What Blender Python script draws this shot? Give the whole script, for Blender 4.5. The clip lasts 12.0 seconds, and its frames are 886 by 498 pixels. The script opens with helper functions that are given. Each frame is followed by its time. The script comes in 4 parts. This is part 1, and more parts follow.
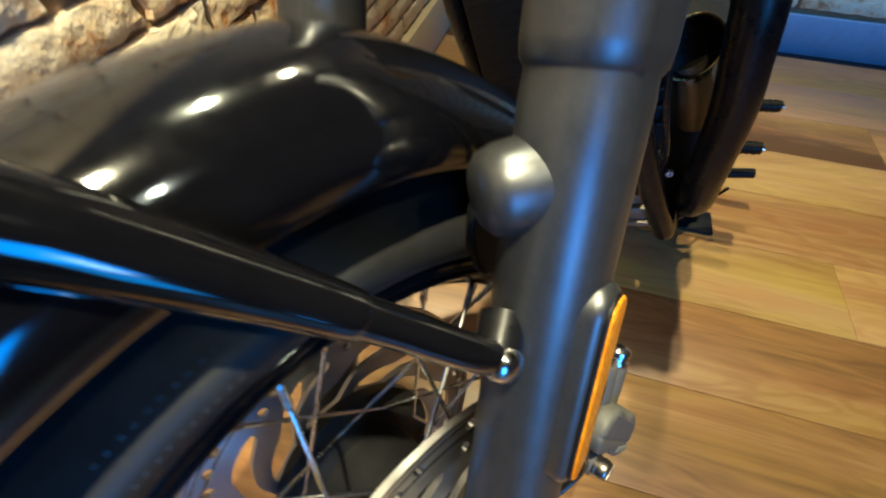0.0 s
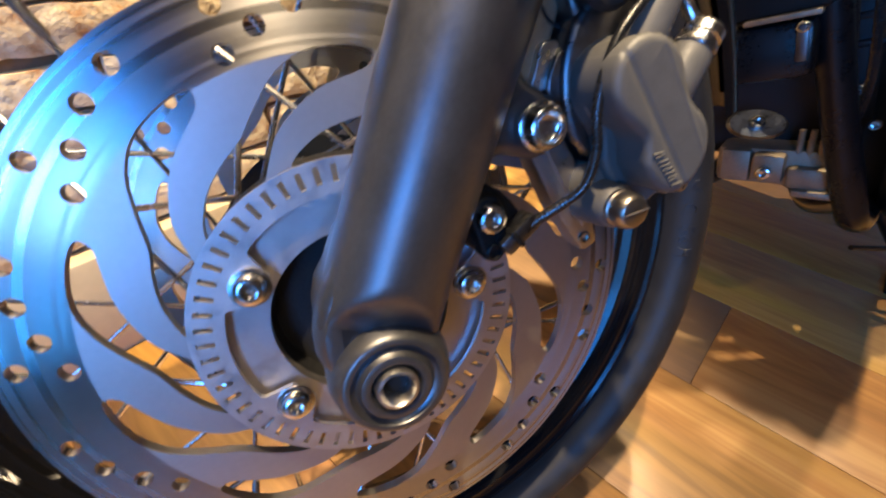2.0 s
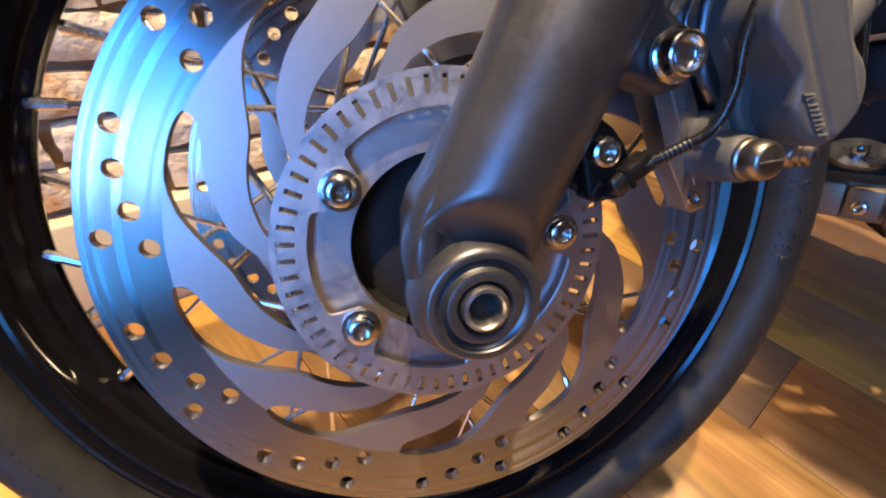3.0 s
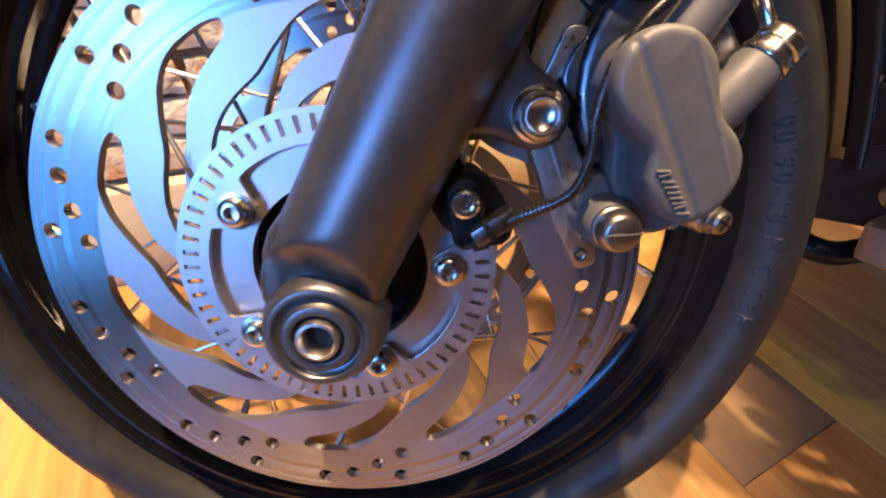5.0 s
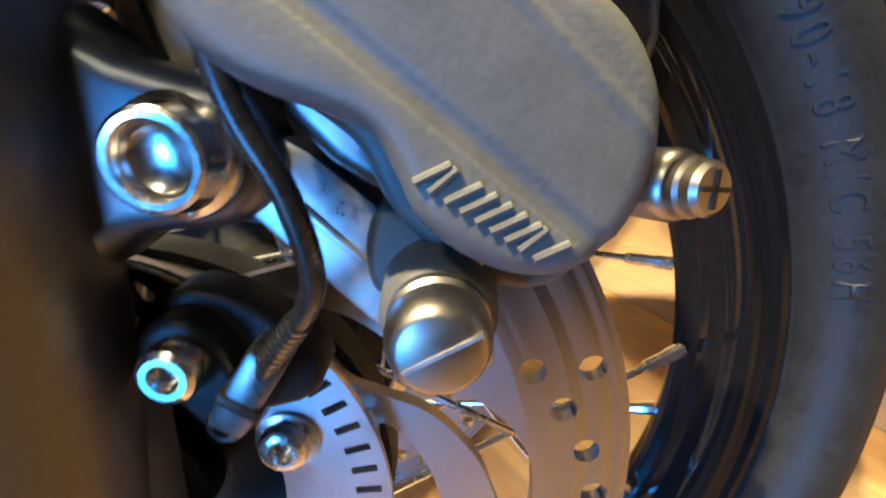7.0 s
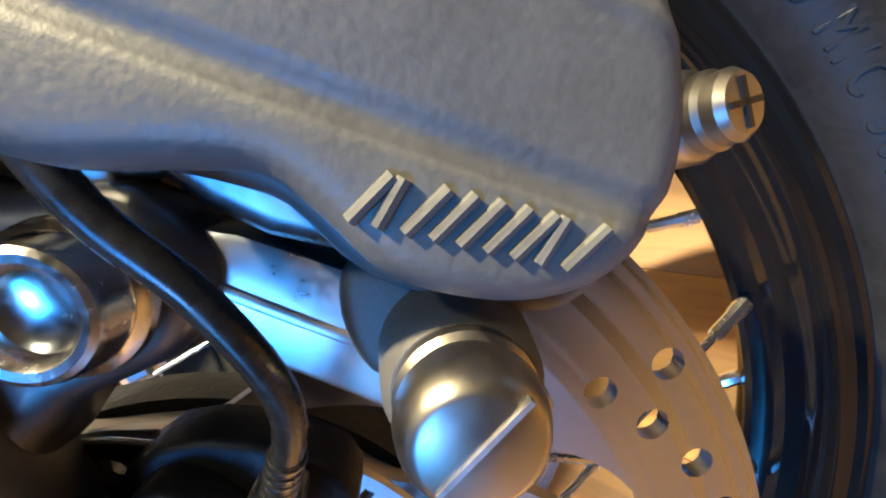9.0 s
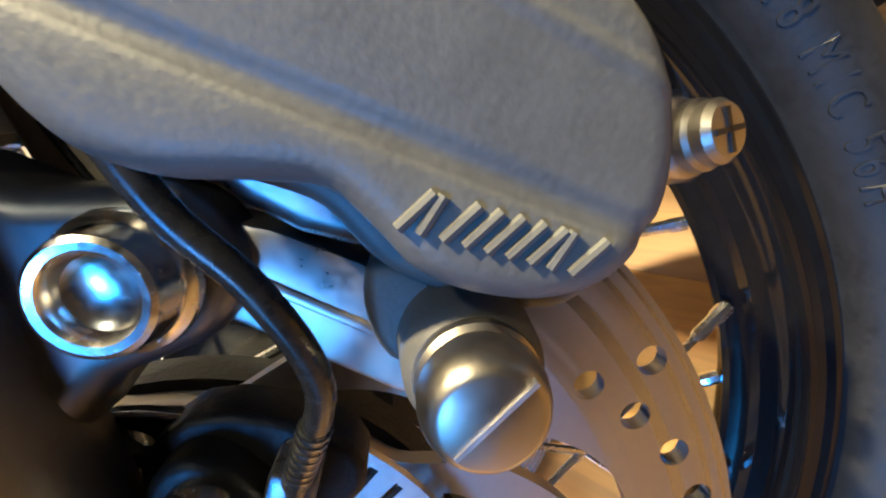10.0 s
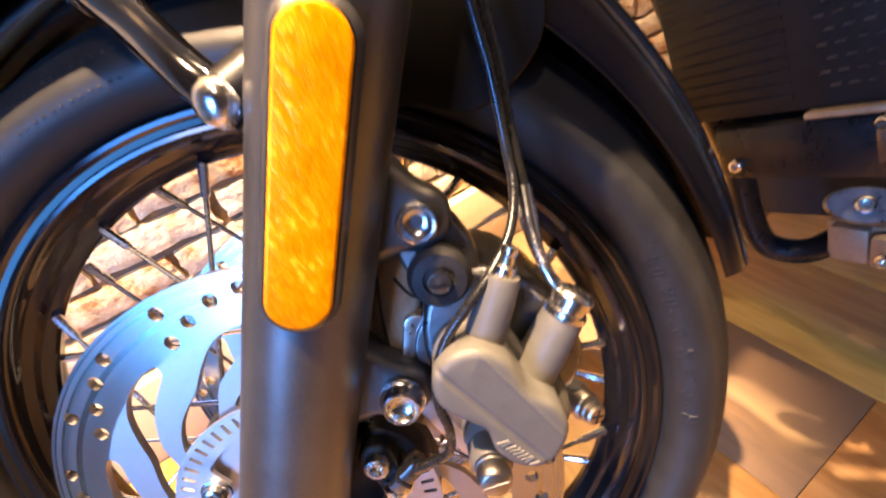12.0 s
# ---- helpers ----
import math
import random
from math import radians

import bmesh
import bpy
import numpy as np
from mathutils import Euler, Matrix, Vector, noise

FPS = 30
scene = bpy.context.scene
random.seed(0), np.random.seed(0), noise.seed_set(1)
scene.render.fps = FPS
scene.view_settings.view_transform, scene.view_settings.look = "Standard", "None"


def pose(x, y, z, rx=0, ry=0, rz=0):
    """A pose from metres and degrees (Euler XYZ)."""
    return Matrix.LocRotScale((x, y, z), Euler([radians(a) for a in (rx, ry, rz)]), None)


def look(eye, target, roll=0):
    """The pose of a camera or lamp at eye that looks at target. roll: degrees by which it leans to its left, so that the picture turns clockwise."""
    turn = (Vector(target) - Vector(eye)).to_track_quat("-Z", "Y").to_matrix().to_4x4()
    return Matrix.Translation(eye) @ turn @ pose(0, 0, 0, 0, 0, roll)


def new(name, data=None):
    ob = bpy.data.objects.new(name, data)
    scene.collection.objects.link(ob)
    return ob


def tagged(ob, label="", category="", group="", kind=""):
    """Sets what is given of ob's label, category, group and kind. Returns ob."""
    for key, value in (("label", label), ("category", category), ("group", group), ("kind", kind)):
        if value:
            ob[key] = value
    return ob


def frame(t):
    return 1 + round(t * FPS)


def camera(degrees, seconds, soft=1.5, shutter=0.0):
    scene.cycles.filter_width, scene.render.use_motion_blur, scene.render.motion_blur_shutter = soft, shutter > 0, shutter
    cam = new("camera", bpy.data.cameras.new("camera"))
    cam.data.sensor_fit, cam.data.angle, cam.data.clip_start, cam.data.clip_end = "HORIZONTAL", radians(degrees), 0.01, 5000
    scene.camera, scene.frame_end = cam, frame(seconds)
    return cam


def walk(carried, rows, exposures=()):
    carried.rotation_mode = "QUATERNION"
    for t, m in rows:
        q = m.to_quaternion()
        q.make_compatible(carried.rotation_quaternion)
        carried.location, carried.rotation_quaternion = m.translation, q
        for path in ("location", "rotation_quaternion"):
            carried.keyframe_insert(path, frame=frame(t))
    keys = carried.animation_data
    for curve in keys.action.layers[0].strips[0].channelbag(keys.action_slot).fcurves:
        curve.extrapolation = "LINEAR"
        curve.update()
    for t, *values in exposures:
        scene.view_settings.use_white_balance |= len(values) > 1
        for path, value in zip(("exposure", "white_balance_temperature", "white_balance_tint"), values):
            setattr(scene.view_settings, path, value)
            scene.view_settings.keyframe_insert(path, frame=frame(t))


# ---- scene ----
cam = camera(91.0, 12.0, soft=2.0, shutter=0.4)
ROWS = [
    (0, -0.0186, 0.0083, 0.7244, 38.59, -0.44, -73.63),
    (0.5, -0.0091, -0.0502, 0.6445, 40.63, -2.50, -65.60),
    (1, -0.0281, -0.1105, 0.5873, 43.79, -0.42, -57.90),
    (1.5, -0.0512, -0.1300, 0.5374, 46.90, -0.39, -51.80),
    (2, -0.0890, -0.1344, 0.4791, 51.34, -0.48, -47.63),
    (2.5, -0.1100, -0.1284, 0.4401, 53.76, -2.09, -43.32),
    (2.7, -0.1185, -0.1270, 0.4330, 54.60, -3.20, -41.70),
    (4.3, -0.0925, -0.1600, 0.4590, 51.30, -5.60, -30.10),
    (4.5, -0.0774, -0.1636, 0.4621, 50.88, -5.18, -29.07),
    (5, -0.0391, -0.1730, 0.4663, 51.25, -3.78, -26.76),
    (5.5, -0.0005, -0.1742, 0.4549, 53.06, -1.26, -24.19),
    (6, 0.0331, -0.1578, 0.4458, 51.99, 2.65, -23.90),
    (6.5, 0.0578, -0.1423, 0.4355, 52.54, 9.80, -28.74),
    (7, 0.0749, -0.1330, 0.4205, 52.64, 19.05, -34.82),
    (7.5, 0.0840, -0.1229, 0.4152, 52.36, 27.80, -41.65),
    (9.5, 0.0815, -0.1197, 0.4085, 51.60, 35.52, -47.56),
    (10, 0.0791, -0.1234, 0.4157, 51.11, 33.06, -46.99),
    (10.5, 0.0725, -0.1351, 0.4304, 51.61, 29.40, -44.66),
    (11, 0.0540, -0.1492, 0.4638, 52.57, 24.01, -39.76),
    (11.5, 0.0539, -0.1631, 0.5116, 51.41, 19.00, -36.14),
    (12, 0.0582, -0.1750, 0.5771, 51.10, 13.60, -33.53),
]
walk(cam, [(t, pose(x, y, z, rx, ry, rz)) for t, x, y, z, rx, ry, rz in ROWS], [(0, -1.05, 5250, -10), (0.5, -0.75, 5650, -12), (1.0, -0.6, 5900, -6), (1.5, -0.75, 6000, 4), (2.0, -0.75, 6050, 8), (2.5, -0.7, 6150, 10), (4.5, -0.5, 6600, 18), (5.5, -0.5, 6700, 22), (6.0, -0.4, 6300, 10), (6.5, -0.25, 5800, -5), (7.0, 0.1, 5800, -5), (7.5, 0.2, 5850, -8), (9.5, 0.0, 5750, -4), (10.0, -0.05, 5800, -6), (11.0, 0.45, 6300, 10), (12.0, 0.4, 6950, 22)])

# ---------------------------------------------------------------- light
world = bpy.data.worlds.new("room_air")
scene.world = world
world.use_nodes = True
world.node_tree.nodes["Background"].inputs[0].default_value = (0.10, 0.12, 0.16, 1)
world.node_tree.nodes["Background"].inputs[1].default_value = 0.06


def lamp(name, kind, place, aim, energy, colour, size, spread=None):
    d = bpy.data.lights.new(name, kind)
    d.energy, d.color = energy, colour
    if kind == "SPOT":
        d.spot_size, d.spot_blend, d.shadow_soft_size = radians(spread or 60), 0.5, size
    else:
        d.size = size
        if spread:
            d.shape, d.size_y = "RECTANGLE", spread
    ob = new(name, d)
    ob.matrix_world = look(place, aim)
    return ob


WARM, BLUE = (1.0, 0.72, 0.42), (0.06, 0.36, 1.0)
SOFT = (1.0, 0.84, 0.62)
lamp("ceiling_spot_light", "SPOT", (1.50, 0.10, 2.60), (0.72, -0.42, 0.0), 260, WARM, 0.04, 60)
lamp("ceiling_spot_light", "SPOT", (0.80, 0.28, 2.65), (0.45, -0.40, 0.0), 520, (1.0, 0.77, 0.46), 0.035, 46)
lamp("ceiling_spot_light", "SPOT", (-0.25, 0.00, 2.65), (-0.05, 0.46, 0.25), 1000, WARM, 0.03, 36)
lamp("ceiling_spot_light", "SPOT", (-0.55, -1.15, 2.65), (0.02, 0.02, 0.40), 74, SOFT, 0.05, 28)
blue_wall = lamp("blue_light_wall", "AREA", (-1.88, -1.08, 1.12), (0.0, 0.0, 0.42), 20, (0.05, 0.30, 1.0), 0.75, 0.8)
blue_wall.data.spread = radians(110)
# unseen white area lamp, added for the bright highlight on the disc
lamp("white_area_light", "AREA", (-1.80, -1.16, 0.86), (0.0, 0.0, 0.42), 3.4, (1.0, 0.95, 0.90), 0.20, 0.45)
lamp("unseen_blue_light", "AREA", (-1.55, -0.80, 0.50), (0.0, 0.0, 0.35), 9, BLUE, 0.4, 0.6)
# unseen blue lamp, added and narrowed to tint only the east baseboard
baseboard_tint_lamp = lamp("unseen_blue_light", "AREA", (0.9, -2.3, 1.6), (1.69, -0.48, 0.08), 5, BLUE, 0.2, 0.5)
baseboard_tint_lamp.data.spread = radians(33)

# ---------------------------------------------------------------- materials


def mat(name, colour, rough=0.5, metal=0.0, vary=0.15, scale=30.0, bump=0.0, bscale=200.0, coat=0.0, stretch=(1, 1, 1), spec=0.5, island=0.0, rvary=0.12):
    """A node material: colour broken up by two sizes of noise, uneven gloss and a fine relief."""
    m = bpy.data.materials.new(name)
    m.use_nodes = True
    nt = m.node_tree
    n, l = nt.nodes, nt.links
    p = n["Principled BSDF"]
    p.inputs["Metallic"].default_value = metal
    p.inputs["Coat Weight"].default_value = coat
    p.inputs["Coat Roughness"].default_value = 0.06
    p.inputs["Specular IOR Level"].default_value = spec
    tc = n.new("ShaderNodeTexCoord")
    mp = n.new("ShaderNodeMapping")
    mp.inputs["Scale"].default_value = stretch
    l.new(tc.outputs["Object"], mp.inputs["Vector"])
    big, small = n.new("ShaderNodeTexNoise"), n.new("ShaderNodeTexNoise")
    for node, s in ((big, scale), (small, scale * 7)):
        node.inputs["Scale"].default_value, node.inputs["Detail"].default_value = s, 4
        l.new(mp.outputs[0], node.inputs["Vector"])
    mix = n.new("ShaderNodeMath")
    mix.operation = "ADD"
    l.new(big.outputs["Fac"], mix.inputs[0])
    l.new(small.outputs["Fac"], mix.inputs[1])
    ramp = n.new("ShaderNodeMapRange")
    ramp.inputs["From Min"].default_value, ramp.inputs["From Max"].default_value = 0.6, 1.4
    ramp.inputs["To Min"].default_value, ramp.inputs["To Max"].default_value = 1 - vary, 1 + vary
    l.new(mix.outputs[0], ramp.inputs["Value"])
    hsv = n.new("ShaderNodeHueSaturation")
    hsv.inputs["Color"].default_value = (*colour, 1)
    l.new(ramp.outputs[0], hsv.inputs["Value"])
    l.new(hsv.outputs[0], p.inputs["Base Color"])
    rr = n.new("ShaderNodeMapRange")
    rr.inputs["From Min"].default_value, rr.inputs["From Max"].default_value = 0.6, 1.4
    rr.inputs["To Min"].default_value, rr.inputs["To Max"].default_value = max(0.02, rough - rvary), min(1, rough + rvary)
    l.new(mix.outputs[0], rr.inputs["Value"])
    l.new(rr.outputs[0], p.inputs["Roughness"])
    if bump:
        bn = n.new("ShaderNodeTexNoise")
        bn.inputs["Scale"].default_value, bn.inputs["Detail"].default_value = bscale, 5
        l.new(mp.outputs[0], bn.inputs["Vector"])
        b = n.new("ShaderNodeBump")
        b.inputs["Strength"].default_value, b.inputs["Distance"].default_value = bump, 0.001
        l.new(bn.outputs["Fac"], b.inputs["Height"])
        l.new(b.outputs[0], p.inputs["Normal"])
    return m


def brushed(name, colour, rough=0.3):
    """Turned steel: fine rings round the local y axis through the origin."""
    m = mat(name, colour, rough, 1.0, 0.05, 40, rvary=0.04)
    nt = m.node_tree
    n, l = nt.nodes, nt.links
    p = n["Principled BSDF"]
    tc = n.new("ShaderNodeTexCoord")
    flat = n.new("ShaderNodeVectorMath")
    flat.operation = "MULTIPLY"
    flat.inputs[1].default_value = (1, 0, 1)
    l.new(tc.outputs["Object"], flat.inputs[0])
    ln = n.new("ShaderNodeVectorMath")
    ln.operation = "LENGTH"
    l.new(flat.outputs[0], ln.inputs[0])
    band = n.new("ShaderNodeTexNoise")
    band.noise_dimensions = "1D"
    band.inputs["Scale"].default_value, band.inputs["Detail"].default_value = 240, 4
    l.new(ln.outputs["Value"], band.inputs["W"])
    worn = n.new("ShaderNodeMapRange")
    worn.inputs["From Min"].default_value, worn.inputs["From Max"].default_value = 0.3, 0.7
    worn.inputs["To Min"].default_value, worn.inputs["To Max"].default_value = rough - 0.06, rough + 0.10
    l.new(band.outputs["Fac"], worn.inputs["Value"])
    # the turned track begins at a fixed radius; the arms inside it are blasted satin
    track = n.new("ShaderNodeMapRange")
    track.inputs["From Min"].default_value, track.inputs["From Max"].default_value = 0.1222, 0.1230
    l.new(ln.outputs["Value"], track.inputs["Value"])
    gloss = n.new("ShaderNodeMix")
    gloss.inputs[2].default_value = 0.43
    l.new(track.outputs[0], gloss.inputs[0])
    l.new(worn.outputs[0], gloss.inputs[3])
    l.new(gloss.outputs[0], p.inputs["Roughness"])
    turned = n.new("ShaderNodeMath")
    turned.operation = "MULTIPLY"
    turned.inputs[1].default_value = 0.84
    l.new(track.outputs[0], turned.inputs[0])
    l.new(turned.outputs[0], p.inputs["Anisotropic"])
    tan = n.new("ShaderNodeTangent")
    tan.direction_type, tan.axis = "RADIAL", "Y"
    l.new(tan.outputs[0], p.inputs["Tangent"])
    p.inputs["Anisotropic Rotation"].default_value = 0.25
    return m


def wood_material():
    m = bpy.data.materials.new("worn_oak_laminate")
    m.use_nodes = True
    nt = m.node_tree
    n, l = nt.nodes, nt.links
    p = n["Principled BSDF"]
    tc = n.new("ShaderNodeTexCoord")
    info = n.new("ShaderNodeObjectInfo")
    off = n.new("ShaderNodeVectorMath")
    off.operation = "MULTIPLY_ADD"
    comb = n.new("ShaderNodeCombineXYZ")
    for k in range(3):
        l.new(info.outputs["Random"], comb.inputs[k])
    off.inputs[1].default_value = (7.3, 11.1, 5.7)
    l.new(comb.outputs[0], off.inputs[0])
    l.new(tc.outputs["Object"], off.inputs[2])
    mp = n.new("ShaderNodeMapping")
    mp.inputs["Scale"].default_value = (1.0, 0.16, 1.0)
    l.new(off.outputs[0], mp.inputs["Vector"])
    wav = n.new("ShaderNodeTexNoise")
    wav.inputs["Scale"].default_value, wav.inputs["Detail"].default_value, wav.inputs["Distortion"].default_value = 9, 3, 2.2
    l.new(mp.outputs[0], wav.inputs["Vector"])
    rings = n.new("ShaderNodeMath")
    rings.operation = "SINE"
    mul = n.new("ShaderNodeMath")
    mul.operation = "MULTIPLY"
    mul.inputs[1].default_value = 42
    l.new(wav.outputs["Fac"], mul.inputs[0])
    l.new(mul.outputs[0], rings.inputs[0])
    mp2 = n.new("ShaderNodeMapping")
    mp2.inputs["Scale"].default_value = (1.0, 0.05, 1.0)
    l.new(off.outputs[0], mp2.inputs["Vector"])
    grain = n.new("ShaderNodeTexNoise")
    grain.inputs["Scale"].default_value, grain.inputs["Detail"].default_value = 70, 5
    l.new(mp2.outputs[0], grain.inputs["Vector"])
    stain = n.new("ShaderNodeTexNoise")
    stain.inputs["Scale"].default_value, stain.inputs["Detail"].default_value = 5, 5
    l.new(mp.outputs[0], stain.inputs["Vector"])
    s1 = n.new("ShaderNodeMath")
    s1.operation = "MULTIPLY_ADD"
    s1.inputs[1].default_value = 0.045
    half = n.new("ShaderNodeMath")
    half.operation = "MULTIPLY"
    half.inputs[1].default_value = 0.38
    l.new(grain.outputs["Fac"], half.inputs[0])
    l.new(rings.outputs[0], s1.inputs[0])
    l.new(half.outputs[0], s1.inputs[2])
    s2 = n.new("ShaderNodeMath")
    s2.operation = "MULTIPLY_ADD"
    s2.inputs[1].default_value = 1.2
    l.new(stain.outputs["Fac"], s2.inputs[0])
    l.new(s1.outputs[0], s2.inputs[2])
    s3 = n.new("ShaderNodeMath")
    s3.operation = "MULTIPLY_ADD"
    s3.inputs[1].default_value = 0.34
    l.new(info.outputs["Random"], s3.inputs[0])
    l.new(s2.outputs[0], s3.inputs[2])
    cr = n.new("ShaderNodeValToRGB")
    e = cr.color_ramp.elements
    e[0].position, e[0].color = 0.46, (0.13, 0.066, 0.022, 1)
    e[1].position, e[1].color = 0.88, (0.60, 0.40, 0.140, 1)
    mid = e.new(0.66)
    mid.color = (0.37, 0.20, 0.058, 1)
    scl = n.new("ShaderNodeMath")
    scl.operation = "MULTIPLY"
    scl.inputs[1].default_value = 0.655
    l.new(s3.outputs[0], scl.inputs[0])
    l.new(scl.outputs[0], cr.inputs["Fac"])
    # some boards are greyer, with yellow and reddish streaks along the grain
    hue = n.new("ShaderNodeTexNoise")
    hue.inputs["Scale"].default_value, hue.inputs["Detail"].default_value = 11, 3
    l.new(mp.outputs[0], hue.inputs["Vector"])
    streak = n.new("ShaderNodeValToRGB")
    e = streak.color_ramp.elements
    e[0].position, e[0].color = 0.36, (0.92, 0.74, 0.72, 1)
    e[1].position, e[1].color = 0.66, (1.0, 0.98, 0.55, 1)
    e.new(0.50).color = (1.0, 0.92, 0.88, 1)
    l.new(hue.outputs["Fac"], streak.inputs["Fac"])
    tint = n.new("ShaderNodeMix")
    tint.data_type, tint.blend_type = "RGBA", "MULTIPLY"
    tint.inputs["Factor"].default_value = 0.85
    l.new(cr.outputs[0], tint.inputs["A"])
    l.new(streak.outputs[0], tint.inputs["B"])
    spread = n.new("ShaderNodeMath")
    spread.operation = "MULTIPLY"
    spread.inputs[1].default_value = 7.31
    l.new(info.outputs["Random"], spread.inputs[0])
    pick = n.new("ShaderNodeMath")
    pick.operation = "FRACT"
    l.new(spread.outputs[0], pick.inputs[0])
    board = n.new("ShaderNodeMapRange")
    board.inputs["From Min"].default_value, board.inputs["To Max"].default_value = 0.45, 0.50
    l.new(pick.outputs[0], board.inputs["Value"])
    grey = n.new("ShaderNodeMix")
    grey.data_type = "RGBA"
    grey.inputs["B"].default_value = (0.30, 0.205, 0.125, 1)
    l.new(board.outputs[0], grey.inputs["Factor"])
    l.new(tint.outputs["Result"], grey.inputs["A"])
    l.new(grey.outputs["Result"], p.inputs["Base Color"])
    ro = n.new("ShaderNodeMapRange")
    ro.inputs["To Min"].default_value, ro.inputs["To Max"].default_value = 0.28, 0.55
    l.new(grain.outputs["Fac"], ro.inputs["Value"])
    l.new(ro.outputs[0], p.inputs["Roughness"])
    b = n.new("ShaderNodeBump")
    b.inputs["Strength"].default_value, b.inputs["Distance"].default_value = 0.10, 0.001
    l.new(grain.outputs["Fac"], b.inputs["Height"])
    l.new(b.outputs[0], p.inputs["Normal"])
    return m


def brick_material():
    m = bpy.data.materials.new("old_whitewashed_brick")
    m.use_nodes = True
    nt = m.node_tree
    n, l = nt.nodes, nt.links
    p = n["Principled BSDF"]
    tc = n.new("ShaderNodeTexCoord")
    info = n.new("ShaderNodeObjectInfo")
    off = n.new("ShaderNodeVectorMath")
    off.operation = "MULTIPLY_ADD"
    comb = n.new("ShaderNodeCombineXYZ")
    for k in range(3):
        l.new(info.outputs["Random"], comb.inputs[k])
    off.inputs[1].default_value = (13.3, 9.1, 17.7)
    l.new(comb.outputs[0], off.inputs[0])
    l.new(tc.outputs["Object"], off.inputs[2])
    chips = n.new("ShaderNodeTexNoise")
    chips.inputs["Scale"].default_value, chips.inputs["Detail"].default_value, chips.inputs["Roughness"].default_value = 26, 8, 0.7
    l.new(off.outputs[0], chips.inputs["Vector"])
    add = n.new("ShaderNodeMath")
    add.operation = "MULTIPLY_ADD"
    add.inputs[1].default_value = 0.26
    l.new(info.outputs["Random"], add.inputs[0])
    l.new(chips.outputs["Fac"], add.inputs[2])
    cr = n.new("ShaderNodeValToRGB")
    e = cr.color_ramp.elements
    e[0].position, e[0].color = 0.36, (0.30, 0.12, 0.045, 1)
    e[1].position, e[1].color = 0.70, (0.84, 0.73, 0.52, 1)
    k = e.new(0.44)
    k.color = (0.56, 0.27, 0.10, 1)
    k = e.new(0.53)
    k.color = (0.74, 0.56, 0.33, 1)
    l.new(add.outputs[0], cr.inputs["Fac"])
    l.new(cr.outputs[0], p.inputs["Base Color"])
    p.inputs["Roughness"].default_value = 0.9
    fine = n.new("ShaderNodeTexNoise")
    fine.inputs["Scale"].default_value, fine.inputs["Detail"].default_value = 60, 8
    l.new(off.outputs[0], fine.inputs["Vector"])
    b = n.new("ShaderNodeBump")
    b.inputs["Strength"].default_value, b.inputs["Distance"].default_value = 1.0, 0.006
    l.new(fine.outputs["Fac"], b.inputs["Height"])
    l.new(b.outputs[0], p.inputs["Normal"])
    return m


M_FORK = mat("satin_graphite_paint", (0.118, 0.119, 0.123), 0.37, 0.85, 0.12, 60, 0.05, 1500, rvary=0.05)
M_GLOSS = mat("gloss_black_paint", (0.003, 0.003, 0.004), 0.10, 0, 0.2, 20, coat=1.0, rvary=0.04)
M_BLACK = mat("satin_black_metal", (0.006, 0.006, 0.007), 0.32, 0.1, 0.2, 50, 0.08, 500, spec=0.35)
M_RIM = mat("black_anodised_rim", (0.006, 0.006, 0.007), 0.11, 0.1, 0.2, 40, rvary=0.04, spec=0.42)
M_RUBBER = mat("tyre_rubber", (0.017, 0.017, 0.017), 0.50, 0, 0.25, 60, 0.12, 1200, spec=0.35)
M_PLASTIC = mat("black_plastic", (0.006, 0.006, 0.006), 0.45, 0, 0.2, 60, 0.2, 800, spec=0.22)
M_STEEL = mat("bright_steel", (0.62, 0.60, 0.57), 0.22, 1, 0.08, 80)
M_CHROME = mat("chrome", (0.75, 0.75, 0.75), 0.26, 1, 0.05, 80, rvary=0.03)
M_DISC = brushed("turned_disc_steel", (0.45, 0.432, 0.42), 0.30)
M_RING = mat("grey_stamped_steel", (0.56, 0.55, 0.55), 0.42, 1, 0.08, 90, 0.1, 900)
M_CARRIER = mat("machined_hub_face", (0.60, 0.56, 0.54), 0.42, 1, 0.06, 60, 0.05, 900)
M_CALIPER = mat("cast_grey_caliper_paint", (0.085, 0.082, 0.074), 0.50, 0.0, 0.14, 160, 0.10, 1000, spec=0.4)
M_CAST = mat("bare_cast_aluminium", (0.50, 0.48, 0.45), 0.36, 1, 0.08, 60, 0.03, 900)
M_ANTHR = mat("anthracite_casting", (0.018, 0.018, 0.019), 0.48, 0.2, 0.2, 50, 0.3, 500, spec=0.3)
M_DARK = mat("dark_grey_steel", (0.16, 0.16, 0.165), 0.34, 1, 0.15, 60, 0.06, 900)
M_PIN = mat("worn_zinc_plate", (0.33, 0.30, 0.26), 0.34, 1, 0.08, 60, 0.015, 900, rvary=0.06)
M_CASTD = mat("dull_cast_aluminium", (0.27, 0.215, 0.150), 0.52, 0.70, 0.25, 70, 0.3, 500)
M_BRASS = mat("brass", (0.55, 0.42, 0.20), 0.25, 1, 0.1, 60)
M_HOSE = mat("black_rubber_hose", (0.010, 0.010, 0.010), 0.28, 0, 0.2, 80)
M_BRICK = brick_material()
M_MORTAR = mat("old_lime_mortar", (0.24, 0.16, 0.09), 0.95, 0, 0.3, 12, 1.0, 90)
M_WOOD = wood_material()
M_PLINTH = mat("pale_yellow_plinth_paint", (0.62, 0.52, 0.33), 0.6, 0, 0.08, 9, 0.2, 60)
